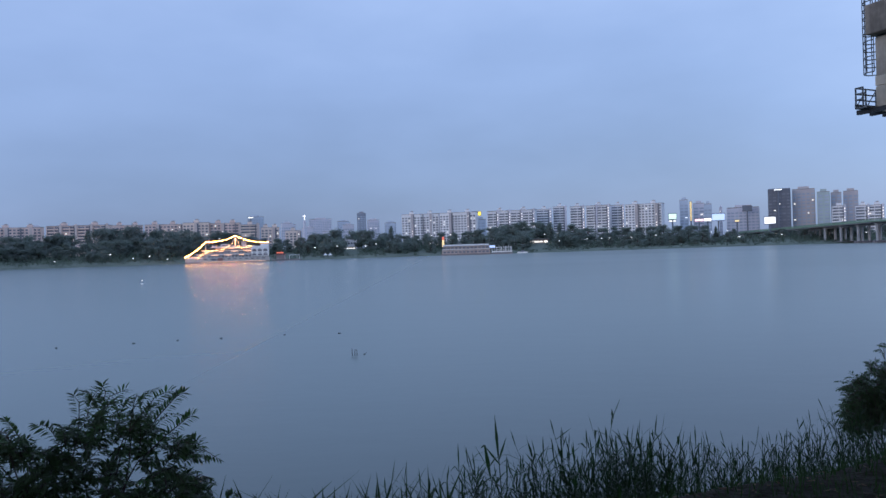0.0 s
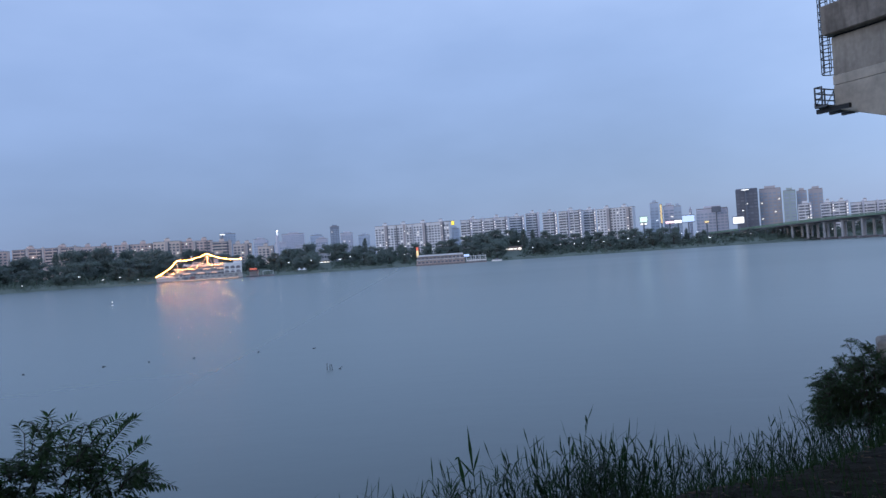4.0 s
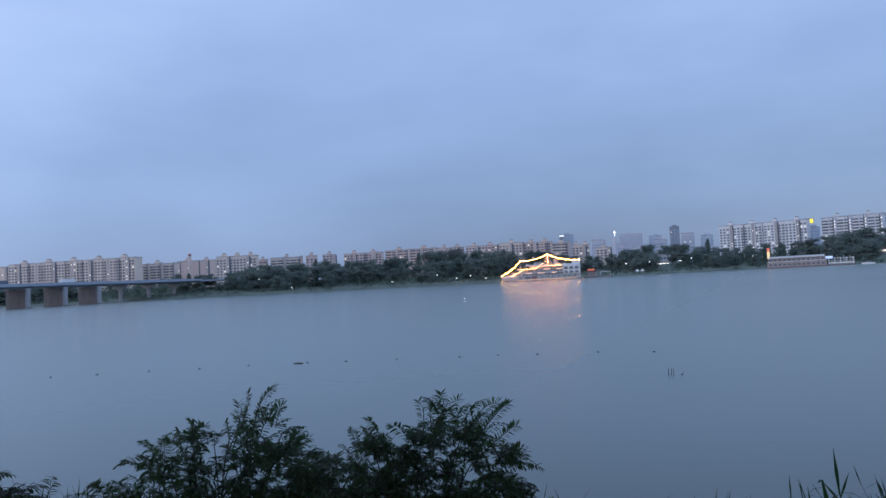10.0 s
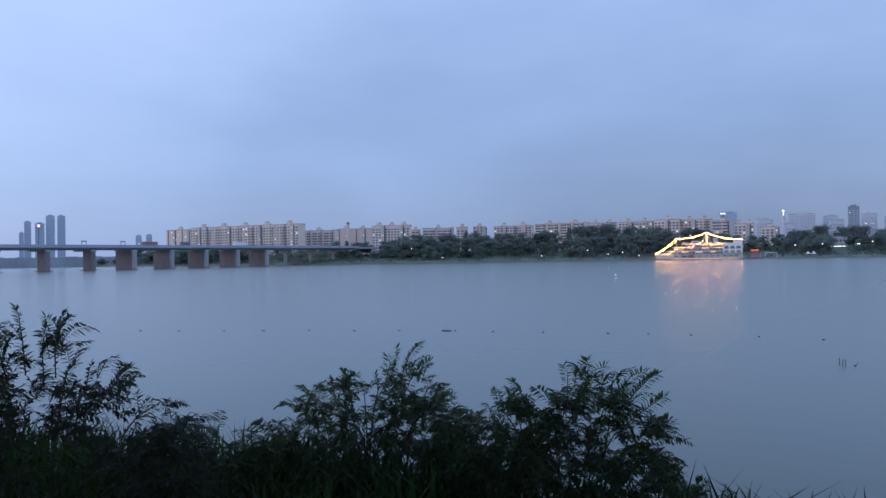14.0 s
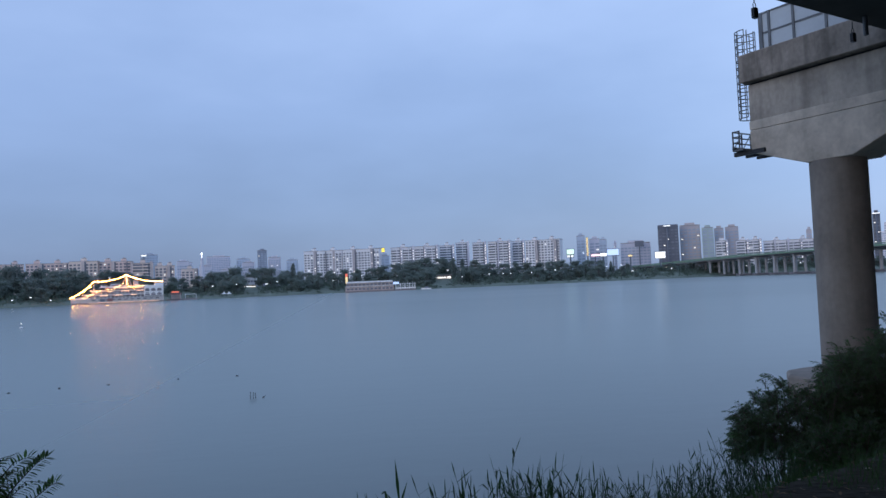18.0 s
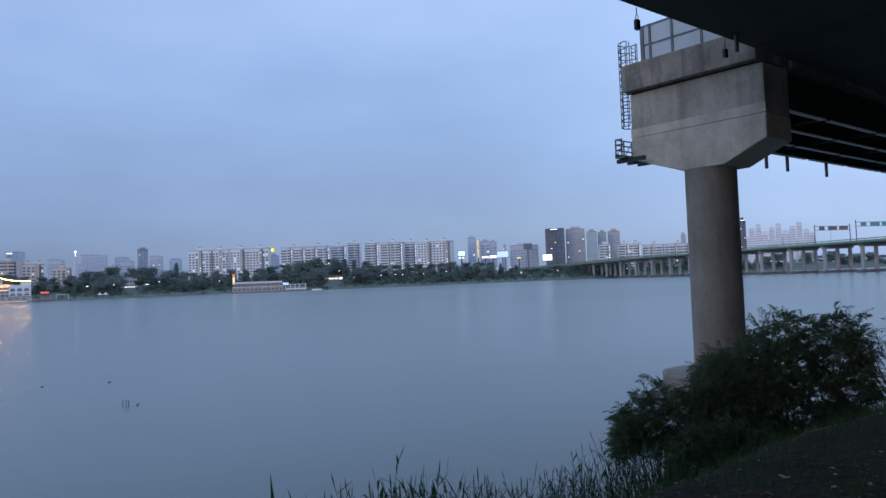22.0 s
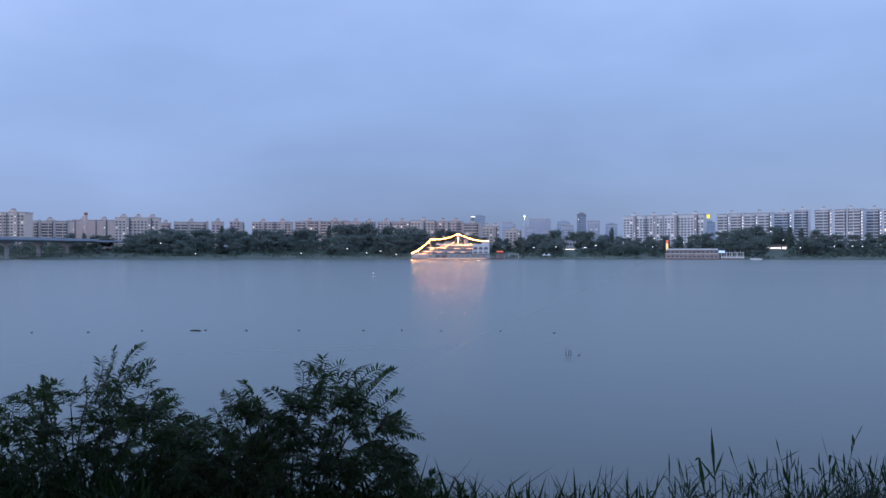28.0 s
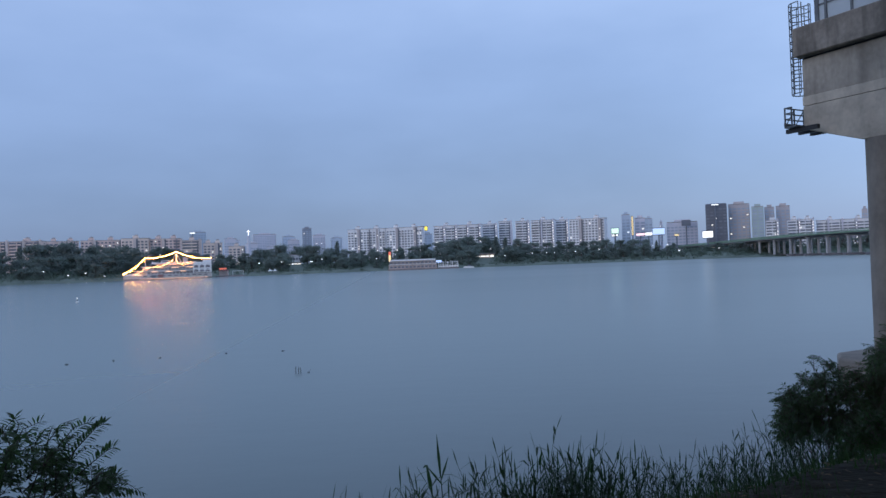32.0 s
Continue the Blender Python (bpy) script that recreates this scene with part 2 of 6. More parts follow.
M = dict(
    water=water_material(),
    soil=mat("bank_soil", (0.042, 0.035, 0.022), 0.95, var=0.6, scale=0.8, fine=9, bump=4.0),
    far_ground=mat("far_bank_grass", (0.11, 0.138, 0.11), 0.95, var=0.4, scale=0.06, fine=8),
    concrete=mat("weathered_concrete", (0.40, 0.355, 0.30), 0.85, var=0.4, scale=0.9, fine=7, bump=0.5, streak=1.2, drip=0.3),
    concrete_light=mat("pale_concrete", (0.53, 0.47, 0.39), 0.85, var=0.35, scale=1.1, fine=7, bump=0.4, streak=1.1, drip=0.1),
    concrete_dirty=mat("rain_stained_concrete", (0.27, 0.235, 0.20), 0.9, var=0.6, scale=1.0, fine=7, bump=0.5, streak=1.2, drip=0.45),
    column=mat("column_concrete", (0.265, 0.23, 0.195), 0.85, var=0.35, scale=0.6, fine=9, bump=0.35, streak=1.2, drip=0.18),
    # Soffit is coloured near-black to include the shade under the deck overhang.
    soffit=mat("shaded_soffit_steel", (0.036, 0.042, 0.04), 0.75, var=0.35, scale=0.4, fine=10, bump=0.1),
    # Pale colour stands in for water-bounced light on the ramp's underside strips.
    flange=mat("bounce_lit_girder_flange", (0.66, 0.64, 0.58), 0.6, var=0.2, scale=0.5),
    steel=mat("galvanised_steel", (0.13, 0.14, 0.15), 0.55, 0.5, var=0.3, scale=2),
    black=mat("black_lamp_housing", (0.02, 0.02, 0.022), 0.5, var=0.3, scale=4),
    panel=mat("grey_barrier_panel", (0.42, 0.47, 0.51), 0.4, var=0.12, scale=0.7),
    leaf=leafy(mat("willow_leaf", (0.13, 0.185, 0.105), 0.34, var=0.55, scale=2.5, fine=4, rand=0.5, island=0.5)),
    # Willow leaf darkened to paint in the shade under the deck.
    leaf_shade=leafy(mat("shaded_willow_leaf", (0.085, 0.118, 0.07), 0.55, var=0.5, scale=2, fine=4, spec=0.2, rand=0.5, island=0.5), 0.4),
    leaf_dark=leafy(mat("dull_willow_leaf", (0.135, 0.145, 0.125), 0.45, var=0.5, scale=2, fine=4, rand=0.5, island=0.5)),
    reed=leafy(mat("reed_leaf", (0.04, 0.07, 0.037), 0.55, var=0.4, scale=2, fine=4, rand=0.4, island=0.5)),
    grass=leafy(mat("bank_grass", (0.05, 0.088, 0.036), 0.6, var=0.4, scale=2, fine=4, island=0.5)),
    bark=mat("grey_brown_bark", (0.11, 0.09, 0.075), 0.9, var=0.35, scale=6, bump=0.4),
    # Foliage tones are raised and cooled to stand in for distance haze.
    tree=leafy(mat("hazed_foliage", (0.20, 0.235, 0.23), 0.8, var=0.22, scale=0.25, fine=4, rand=0.5, island=0.12, spec=0.15), 0.5, (1.0, 1.15, 0.9)),
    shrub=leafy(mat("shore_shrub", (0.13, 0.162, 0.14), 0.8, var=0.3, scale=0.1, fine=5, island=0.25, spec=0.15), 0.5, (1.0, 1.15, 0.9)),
    # Beige and pink include the evening sun's tint in the wall colour.
    beige=mat("sunset_warmed_beige_render", (0.80, 0.655, 0.57), 0.85, var=0.1, scale=0.06, fine=14, rand=0.3),
    pink=mat("sunset_pink_render", (0.74, 0.57, 0.51), 0.85, var=0.1, scale=0.06, fine=14, rand=0.3),
    white=mat("white_render", (0.78, 0.77, 0.79), 0.85, var=0.1, scale=0.06, fine=14, rand=0.2),
    stair=mat("stairwell_render", (0.60, 0.51, 0.48), 0.85, var=0.12, scale=0.08, fine=14, rand=0.3),
    # Both window tones are lightened to imitate haze over the river.
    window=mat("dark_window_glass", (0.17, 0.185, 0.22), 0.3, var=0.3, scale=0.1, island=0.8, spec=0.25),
    haze_window=mat("haze_window_glass", (0.36, 0.42, 0.51), 0.3, var=0.2, scale=0.1, island=0.5, spec=0.5),
    # Haze is put into the base colour of the next two tower walls.
    hazed_tower=mat("hazed_tower_render", (0.80, 0.76, 0.80), 0.8, var=0.08, scale=0.05, rand=0.3),
    hazed_slate=mat("haze_lifted_slate_cladding", (0.26, 0.29, 0.35), 0.5, var=0.15, scale=0.05),
    roof=mat("roof_concrete", (0.35, 0.32, 0.31), 0.9, var=0.2, scale=0.1),
    glass_dark=mat("dark_tower_cladding", (0.14, 0.15, 0.18), 0.5, var=0.25, scale=0.05, spec=0.2),
    # Blue-grey, brown, mauve and green walls are greyed and paled as haze would.
    haze_blue=mat("hazed_blue_grey_cladding", (0.46, 0.53, 0.63), 0.4, var=0.15, scale=0.05, rand=0.3),
    brown=mat("hazed_brown_cladding", (0.47, 0.43, 0.44), 0.7, var=0.12, scale=0.05),
    mauve=mat("hazed_mauve_cladding", (0.60, 0.59, 0.66), 0.7, var=0.12, scale=0.04, rand=0.4),
    green_glass=mat("hazed_green_cladding", (0.38, 0.46, 0.46), 0.5, var=0.12, scale=0.05),
    # Pier tone includes shade and haze as well as drip stains.
    bridge_shade_brown=mat("shaded_weathered_pier_concrete", (0.22, 0.205, 0.22), 0.9, var=0.3, scale=0.2, fine=10, streak=3, rand=0.3, drip=0.4),
    bridge=mat("bridge_concrete", (0.35, 0.36, 0.385), 0.85, var=0.2, scale=0.1, fine=10, streak=3, rand=0.2),
    # Distance haze is part of this wall colour.
    slate=mat("hazed_embankment", (0.30, 0.33, 0.38), 0.9, var=0.25, scale=0.03, fine=12),
    bridge_dark=mat("bridge_footing", (0.17, 0.165, 0.18), 0.9, var=0.3, scale=0.15),
    bridge_green=mat("green_bridge_paint", (0.16, 0.26, 0.185), 0.6, var=0.2, scale=0.1),
    bridge_blue=mat("pale_blue_bridge_paint", (0.33, 0.38, 0.46), 0.6, var=0.15, scale=0.1),
    ship_white=mat("white_ship_paint", (0.82, 0.79, 0.76), 0.5, var=0.08, scale=0.2),
    ship_hull=mat("dark_hull_paint", (0.24, 0.20, 0.20), 0.5, var=0.2, scale=0.2),
    ship_glass=mat("grey_ship_glazing", (0.22, 0.20, 0.21), 0.35, var=0.5, scale=0.3, island=0.8),
    ship_grey=mat("grey_ship_fittings", (0.50, 0.47, 0.45), 0.5, var=0.2, scale=0.3),
    brick=mat("brown_cladding", (0.46, 0.375, 0.34), 0.8, var=0.3, scale=0.3),
    red=mat("muted_red_paint", (0.33, 0.17, 0.16), 0.6, var=0.15, scale=0.3),
    canvas=mat("white_canvas", (0.78, 0.78, 0.78), 0.8, var=0.05, scale=0.3),
    timber=mat("wet_timber", (0.05, 0.042, 0.036), 0.8, var=0.3, scale=3),
    buoy=mat("dark_float", (0.02, 0.022, 0.026), 0.5, var=0.3, scale=3),
    dead_leaf=mat("dead_leaf", (0.16, 0.115, 0.07), 0.8, var=0.5, scale=3, island=0.8),
    litter=mat("pale_litter", (0.45, 0.42, 0.38), 0.8, var=0.2, scale=4),
    lamp_deck=glow("ship_deck_lamp_glow", (1.0, 0.55, 0.33), 2.6),
    lamp_yellow=glow("string_bulb_glow", (1.0, 0.36, 0.07), 100.0),
    lamp_warm=glow("warm_lamp_glow", (1.0, 0.62, 0.38), 1.3),
    lamp_white=glow("white_lamp_glow", (0.92, 0.95, 1.0), 1.6),
    win_lit=glow("lit_window_glow", (1.0, 0.92, 0.82), 1.4),
    sign_yellow=glow("yellow_sign_glow", (1.0, 0.76, 0.10), 0.9),
    sign_white=glow("white_sign_glow", (1.0, 1.0, 0.98), 1.15),
    sign_green=glow("pale_green_sign_glow", (0.72, 1.0, 0.80), 0.9),
    sign_pink=glow("pink_sign_glow", (1.0, 0.66, 0.72), 1.2),
    sign_blue=glow("pale_blue_screen_glow", (0.55, 0.70, 1.0), 0.7),
    sign_gold=glow("gold_sign_glow", (1.0, 0.72, 0.34), 0.7),
    sign_red=glow("red_sign_glow", (1.0, 0.2, 0.12), 0.55),
    sign_steel=mat("sign_board_grey", (0.16, 0.18, 0.22), 0.6),
    sign_brown=mat("brown_sign_board", (0.20, 0.15, 0.16), 0.6),
    sign_teal=mat("teal_sign_board", (0.14, 0.33, 0.34), 0.6),
)


# ---- mesh helpers ----
class Geo:
    """Collects vertices and faces of one mesh."""

    def __init__(self):
        self.v, self.f = [], []

    def add(self, verts, faces):
        o = len(self.v)
        self.v.extend(verts)
        self.f.extend([tuple(i + o for i in q) for q in faces])
        return self

    def box(self, c, d, m=None):
        """Box with centre c and full size d, turned by the matrix m about its centre."""
        x, y, z = (k / 2 for k in d)
        p = [(-x, -y, -z), (x, -y, -z), (x, y, -z), (-x, y, -z), (-x, -y, z), (x, -y, z), (x, y, z), (-x, y, z)]
        c = Vector(c)
        p = [tuple((m @ Vector(q) if m else Vector(q)) + c) for q in p]
        return self.add(p, [(0, 3, 2, 1), (4, 5, 6, 7), (0, 1, 5, 4), (1, 2, 6, 5), (2, 3, 7, 6), (3, 0, 4, 7)])

    def prism(self, outline, axis, lo, hi):
        """Outline of 2D points drawn out along an axis (0 x, 1 y, 2 z)."""
        def put(a, b, h):
            return [(h, a, b), (a, h, b), (a, b, h)][axis]
        n = len(outline)
        v = [put(a, b, lo) for a, b in outline] + [put(a, b, hi) for a, b in outline]
        f = [tuple(range(n))[::-1], tuple(range(n, 2 * n))] + [(i, (i + 1) % n, n + (i + 1) % n, n + i) for i in range(n)]
        return self.add(v, f)

    def tube(self, pts, r, n=6, r1=None):
        """A round bar along points, tapering from r to r1."""
        r1 = r if r1 is None else r1
        pts = [Vector(p) for p in pts]
        o = len(self.v)
        for i, p in enumerate(pts):
            t = (pts[min(i + 1, len(pts) - 1)] - pts[max(i - 1, 0)]).normalized()
            a = t.orthogonal().normalized() if abs(t.z) > 0.9 else t.cross(Vector((0, 0, 1))).normalized()
            b = t.cross(a)
            q = r + (r1 - r) * i / max(1, len(pts) - 1)
            for k in range(n):
                w = 2 * math.pi * k / n
                self.v.append(tuple(p + q * (math.cos(w) * a + math.sin(w) * b)))
        for i in range(len(pts) - 1):
            for k in range(n):
                self.f.append((o + i * n + k, o + i * n + (k + 1) % n, o + (i + 1) * n + (k + 1) % n, o + (i + 1) * n + k))
        self.f.append(tuple(o + k for k in range(n))[::-1])
        self.f.append(tuple(o + (len(pts) - 1) * n + k for k in range(n)))
        return self

    def lathe(self, prof, n=24, c=(0, 0, 0)):
        """Turned shape from (radius, height) pairs."""
        o = len(self.v)
        for r, h in prof:
            for k in range(n):
                w = 2 * math.pi * k / n
                self.v.append((c[0] + r * math.cos(w), c[1] + r * math.sin(w), c[2] + h))
        for i in range(len(prof) - 1):
            for k in range(n):
                self.f.append((o + i * n + k, o + i * n + (k + 1) % n, o + (i + 1) * n + (k + 1) % n, o + (i + 1) * n + k))
        self.f.append(tuple(o + k for k in range(n))[::-1])
        self.f.append(tuple(o + (len(prof) - 1) * n + k for k in range(n)))
        return self

    def mesh(self, name, material, smooth=False):
        me = bpy.data.meshes.new(name)
        me.from_pydata(self.v, [], self.f)
        me.materials.append(material)
        if smooth:
            me.polygons.foreach_set("use_smooth", [True] * len(me.polygons))
        me.update()
        return me


def bevel(me, w, angle=30):
    """Rounds the sharp edges of a mesh."""
    bm = bmesh.new()
    bm.from_mesh(me)
    bmesh.ops.recalc_face_normals(bm, faces=bm.faces)
    es = [e for e in bm.edges if len(e.link_faces) == 2 and e.calc_face_angle(0) > radians(angle)]
    bmesh.ops.bevel(bm, geom=es, offset=w, segments=1, affect="EDGES", clamp_overlap=True)
    bm.to_mesh(me)
    bm.free()
    return me


def part(name, geo, material, parent, label="", smooth=False, kind=""):
    me = geo if isinstance(geo, bpy.types.Mesh) else geo.mesh(name, material, smooth)
    ob = new(name, me)
    ob.parent = parent
    if label:
        ob["label"] = label
    if kind:
        ob["kind"] = kind
    return ob


def thing(name, m, label, category, group="", kind=""):
    ob = new(name)
    ob.empty_display_size = 0.2
    ob.matrix_basis = m
    return tagged(ob, label, category, group, kind)


def solid(name, geo, material, label, category, group="", kind="", smooth=False):
    ob = new(name, geo if isinstance(geo, bpy.types.Mesh) else geo.mesh(name, material, smooth))
    return tagged(ob, label, category, group, kind)


def polar(az, r):
    """Ground place at a bearing (degrees, positive to the west bank end) and a range from the viewing spot."""
    return -r * math.sin(radians(az)), r * math.cos(radians(az))


def rise(el, r):
    """Height over the water of what stands at that elevation and range."""
    return EYE + r * math.tan(radians(el))


# bank frame: u runs along the viaduct, n across it towards the river
AX = radians(66.0)
U, NN = Vector((math.sin(AX), math.cos(AX), 0)), Vector((-math.cos(AX), math.sin(AX), 0))
BANK = Matrix(((U.x, NN.x, 0, 0), (U.y, NN.y, 0, 0), (0, 0, 1, 0), (0, 0, 0, 1)))


def bank(u, n, z=0.0):
    return BANK @ Vector((u, n, z))


def lerp(x, table):
    xs = [a for a, _ in table]
    return float(np.interp(x, xs, [b for _, b in table]))


# ---- setting: river, far shore, near bank ----
SHORE = [(-4000, 600), (-1500, 500), (-900, 470), (-600, 440), (-440, 402), (-370, 452), (-300, 492), (-150, 553), (20, 576),
         (120, 574), (235, 598), (300, 592), (450, 612), (800, 640), (4000, 700)]
FAR_LIFT = [(-6, -1.5), (0, -0.1), (2, 0.9), (10, 1.6), (30, 2.6), (60, 5.5), (90, 8.0), (200, 8.5), (6000, 9.0)]


def far_height(x, y):
    d = y - lerp(x, SHORE)
    return lerp(d, FAR_LIFT)


def build_far_ground():
    g = Geo()
    xs = sorted(set([-4500, -3000, -2000] + list(range(-1500, 1001, 12)) + [1400, 2000, 3000, 4500]))
    ds = [-6, -2, 0, 2, 5, 10, 18, 30, 45, 60, 90, 140, 200, 400, 900, 2000, 4200]
    rng = random.Random(4)
    for x in xs:
        wob = 1.6 * noise.noise((x * 0.05, 0, 0)) + 0.8 * noise.noise((x * 0.2, 3, 0))
        for d in ds:
            y = lerp(x, SHORE) + d + (wob if d < 40 else 0)
            g.v.append((x, y, lerp(d, FAR_LIFT) + (rng.uniform(-0.25, 0.25) if 2 <= d < 200 else 0)))
    k = len(ds)
    for i in range(len(xs) - 1):
        for j in range(k - 1):
            g.f.append((i * k + j, (i + 1) * k + j, (i + 1) * k + j + 1, i * k + j + 1))
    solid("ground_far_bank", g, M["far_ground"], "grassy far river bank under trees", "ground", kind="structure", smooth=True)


def crest(u):
    """Where the near bank breaks down to the river."""
    return lerp(u, [(-60, 5.2), (-4, 4.8), (0, 4.35), (2.5, 3.8), (4.5, 3.68), (6, 3.7), (8, 3.75), (9.5, 3.65), (13, 3.8), (20, 4.0), (30, 3.0), (60, -4.0), (120, -10.0)])


def near_height(u, n):
    d = n - crest(u)
    shade_hill = lerp(u, [(-12, 0.3), (0, 0.45), (8, 1.0)])       # unseen hill behind, raised towards the pier to block sky light
    down = lerp(u, [(18, 0.0), (32, 1.0)])      # steeper out of view beyond it, to darken the column's landward side
    z = lerp(d, [(-60, 4 + 12 * shade_hill), (-26, 4 + 10 * shade_hill), (-17, 3.6 + 6.0 * max(0.0, shade_hill - 0.45) + 5.5 * down), (-11, 3.2 + 0.3 * shade_hill + 5.0 * down), (-6, 3.05), (-1.2, 3.0), (0, 2.93), (0.7, 2.5), (2.2, 1.35), (3.6, 0.35), (4.6, -0.2), (9, -1.6), (40, -2.0)])
    if -16 < d < 5:
        z += 0.05 * noise.noise((u * 0.9, n * 0.9, 0)) + 0.018 * noise.noise((u * 4, n * 4, 2))
    return z


def build_near_bank():
    g = Geo()
    us = sorted(set([-400, -200, -120, -80, -60, -40, -30, -24] + [round(-20 + 0.5 * i, 2) for i in range(41)] + [round(0.25 * i, 2) for i in range(65)]
                    + [17, 18, 20, 22, 24, 26, 28, 30, 34, 40, 60, 100, 180, 400]))
    ns = sorted(set([-60, -40, -26, -20, -16, -12, -9, -7, -5] + [round(-4 + 0.25 * i, 2) for i in range(61)] + [12, 14, 17, 20, 26]))
    for u in us:
        for n in ns:
            g.v.append(tuple(bank(u, n, near_height(u, n))))
    k = len(ns)
    for i in range(len(us) - 1):
        for j in range(k - 1):
            g.f.append((i * k + j, (i + 1) * k + j, (i + 1) * k + j + 1, i * k + j + 1))
    solid("ground_near_bank", g, M["soil"], "bare dark soil of the near river bank", "ground", kind="structure", smooth=True)


def build_water():
    g = Geo().add([(-9000, -2500, 0), (9000, -2500, 0), (0, 9000, 0)], [(0, 1, 2)])
    solid("water", g, M["water"], "calm grey-blue river water with fine ripples", "river", kind="structure")


build_water()
build_far_ground()
build_near_bank()

# ---- viaduct overhead, its pier and the ramp beyond ----
DECK_Z, DECK_N = EYE + 7.3, 11.9


def build_viaduct():
    t = thing("viaduct_deck", BANK, "dark steel box-girder viaduct deck passing overhead", "bridge")
    g = Geo()
    g.prism([(DECK_N, DECK_Z), (DECK_N, DECK_Z + 0.35), (DECK_N + 1.0, DECK_Z + 1.5), (DECK_N + 1.0, DECK_Z + 2.0), (-11, DECK_Z + 2.0), (-11, DECK_Z)], 0, -90, 23.6)
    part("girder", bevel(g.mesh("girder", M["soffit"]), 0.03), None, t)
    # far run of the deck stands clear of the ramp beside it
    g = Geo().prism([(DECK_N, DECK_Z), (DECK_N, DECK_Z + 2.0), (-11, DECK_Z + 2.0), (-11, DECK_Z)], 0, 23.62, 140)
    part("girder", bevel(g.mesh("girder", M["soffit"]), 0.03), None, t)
    part("parapet", Geo().box((25, DECK_N + 0.85, DECK_Z + 2.55), (220, 0.3, 1.1)), M["concrete_light"], t)
    # drain pipe hanging from the soffit by the pier
    part("drain_pipe", Geo().tube([(21.9, 11.5, DECK_Z), (21.9, 11.5, DECK_Z - 0.55)], 0.07, 10), M["steel"], t, "short grey drain pipe")
    return t


def build_hanging_lamp(u):
    t = thing("hanging_lamp", BANK @ Matrix.Translation((u, DECK_N - 0.02, DECK_Z - 0.03)), "black box lamp hung on a rod from the viaduct edge", "lamp", "lamps along the viaduct edge")
    part("rod", Geo().tube([(0, 0, 0), (0, 0, -0.2)], 0.014, 6), M["black"], t)
    g = Geo()
    g.tube([(-0.055, 0, -0.34), (-0.055, 0, -0.24), (-0.03, 0, -0.2), (0.03, 0, -0.2), (0.055, 0, -0.24), (0.055, 0, -0.34)], 0.012, 6)
    part("shackle", g, M["black"], t)
    g = Geo().box((0, 0, -0.47), (0.17, 0.12, 0.27))
    part("housing", bevel(g.mesh("housing", M["black"]), 0.02), None, t)
    part("lens", Geo().box((0, 0, -0.61), (0.12, 0.09, 0.02)), M["window"], t)


def build_pier():
    """Hammerhead pier that carries the ramp: round column, wide cap with sloped underside, top slab."""
    uc, nc = 26.01, 14.94
    t = thing("bridge_pier", BANK @ Matrix.Translation((uc, nc, 0)), "round concrete hammerhead pier with rain-stained cap", "bridge pier")
    e = EYE
    # cap profile across the bridge (n from the column, height)
    a, b = 17.84 - nc, 12.28 - nc
    lo = [(13.92 - nc, e + 3.82), (15.62 - nc, e + 3.82), (a, e + 4.56), (a, e + 5.42), (b, e + 5.42), (b, e + 4.56)]
    u0, u1 = 25.17 - uc, 27.05 - uc
    part("cap_lower", bevel(Geo().prism(lo, 0, u0, u1).mesh("cap_lower", M["concrete_light"]), 0.03), None, t, "pale lower half of the pier cap")
    up = [(a - 0.02, e + 5.44), (a - 0.02, e + 7.19), (b + 0.02, e + 7.19), (b + 0.02, e + 5.44)]
    part("cap_upper", bevel(Geo().prism(up, 0, u0 + 0.02, u1 - 0.02).mesh("cap_upper", M["concrete"]), 0.025), None, t, "darker upper half of the pier cap")
    part("cap_band", bevel(Geo().prism([(a, e + 5.435), (a, e + 5.78), (b, e + 5.78), (b, e + 5.435)], 0, u0 + 0.008, u0 + 0.03).mesh("cap_band", M["concrete_light"]), 0.004), None, t, "pale washed band on the cap")
    slab = [(a + 0.12, e + 7.27), (a + 0.12, e + 8.36), (b - 1.5, e + 8.36), (b - 1.5, e + 7.32)]
    part("top_slab", bevel(Geo().prism([(n, z) for n, z in slab if n > b - 1] + [(b + 0.1, e + 8.36), (b + 0.1, e + 7.27)], 0, u0 - 0.3, u1 + 0.3).mesh("top_slab", M["concrete_dirty"]), 0.03), None, t, "dark rain-stained top slab")
    # Black bar drawn in for the shadow of the slab's overhang.
    part("bearing_gap", Geo().box((0.02, (a + b) / 2, e + 7.225), (1.5, 5.4, 0.09)), M["black"], t)
    # plain round column
    prof = [(0.94, 0.5), (0.94, e + 3.83)]
    part("column", Geo().lathe(prof, 64), M["column"], t, "round weathered concrete column")
    part("footing", bevel(Geo().lathe([(2.2, -1.5), (2.2, 0.74), (2.12, 0.82)], 10).mesh("footing", M["column"]), 0.03), None, t, "weathered polygonal footing at the water")
    # end wall of panels on the slab
    w = part("panel_frame", panel_frame(), M["steel"], t)
    for i in range(4):
        for j in range(2):
            c, pw = ((17.2, 0.26), (16.52, 0.9), (15.4, 1.15), (14.15, 1.15))[i]
            part("panel", Geo().box((25.62 - uc, c - nc, e + 8.78 + 0.78 * j), (0.04, pw, 0.72)), M["panel"], w, "grey barrier panel")
    # return of the barrier along the ramp edge
    part("side_barrier", Geo().box((30 - uc + 4, 17.75 - nc, e + 9.15), (15, 0.08, 1.55)), M["panel"], t, "grey noise barrier along the ramp")
    return t


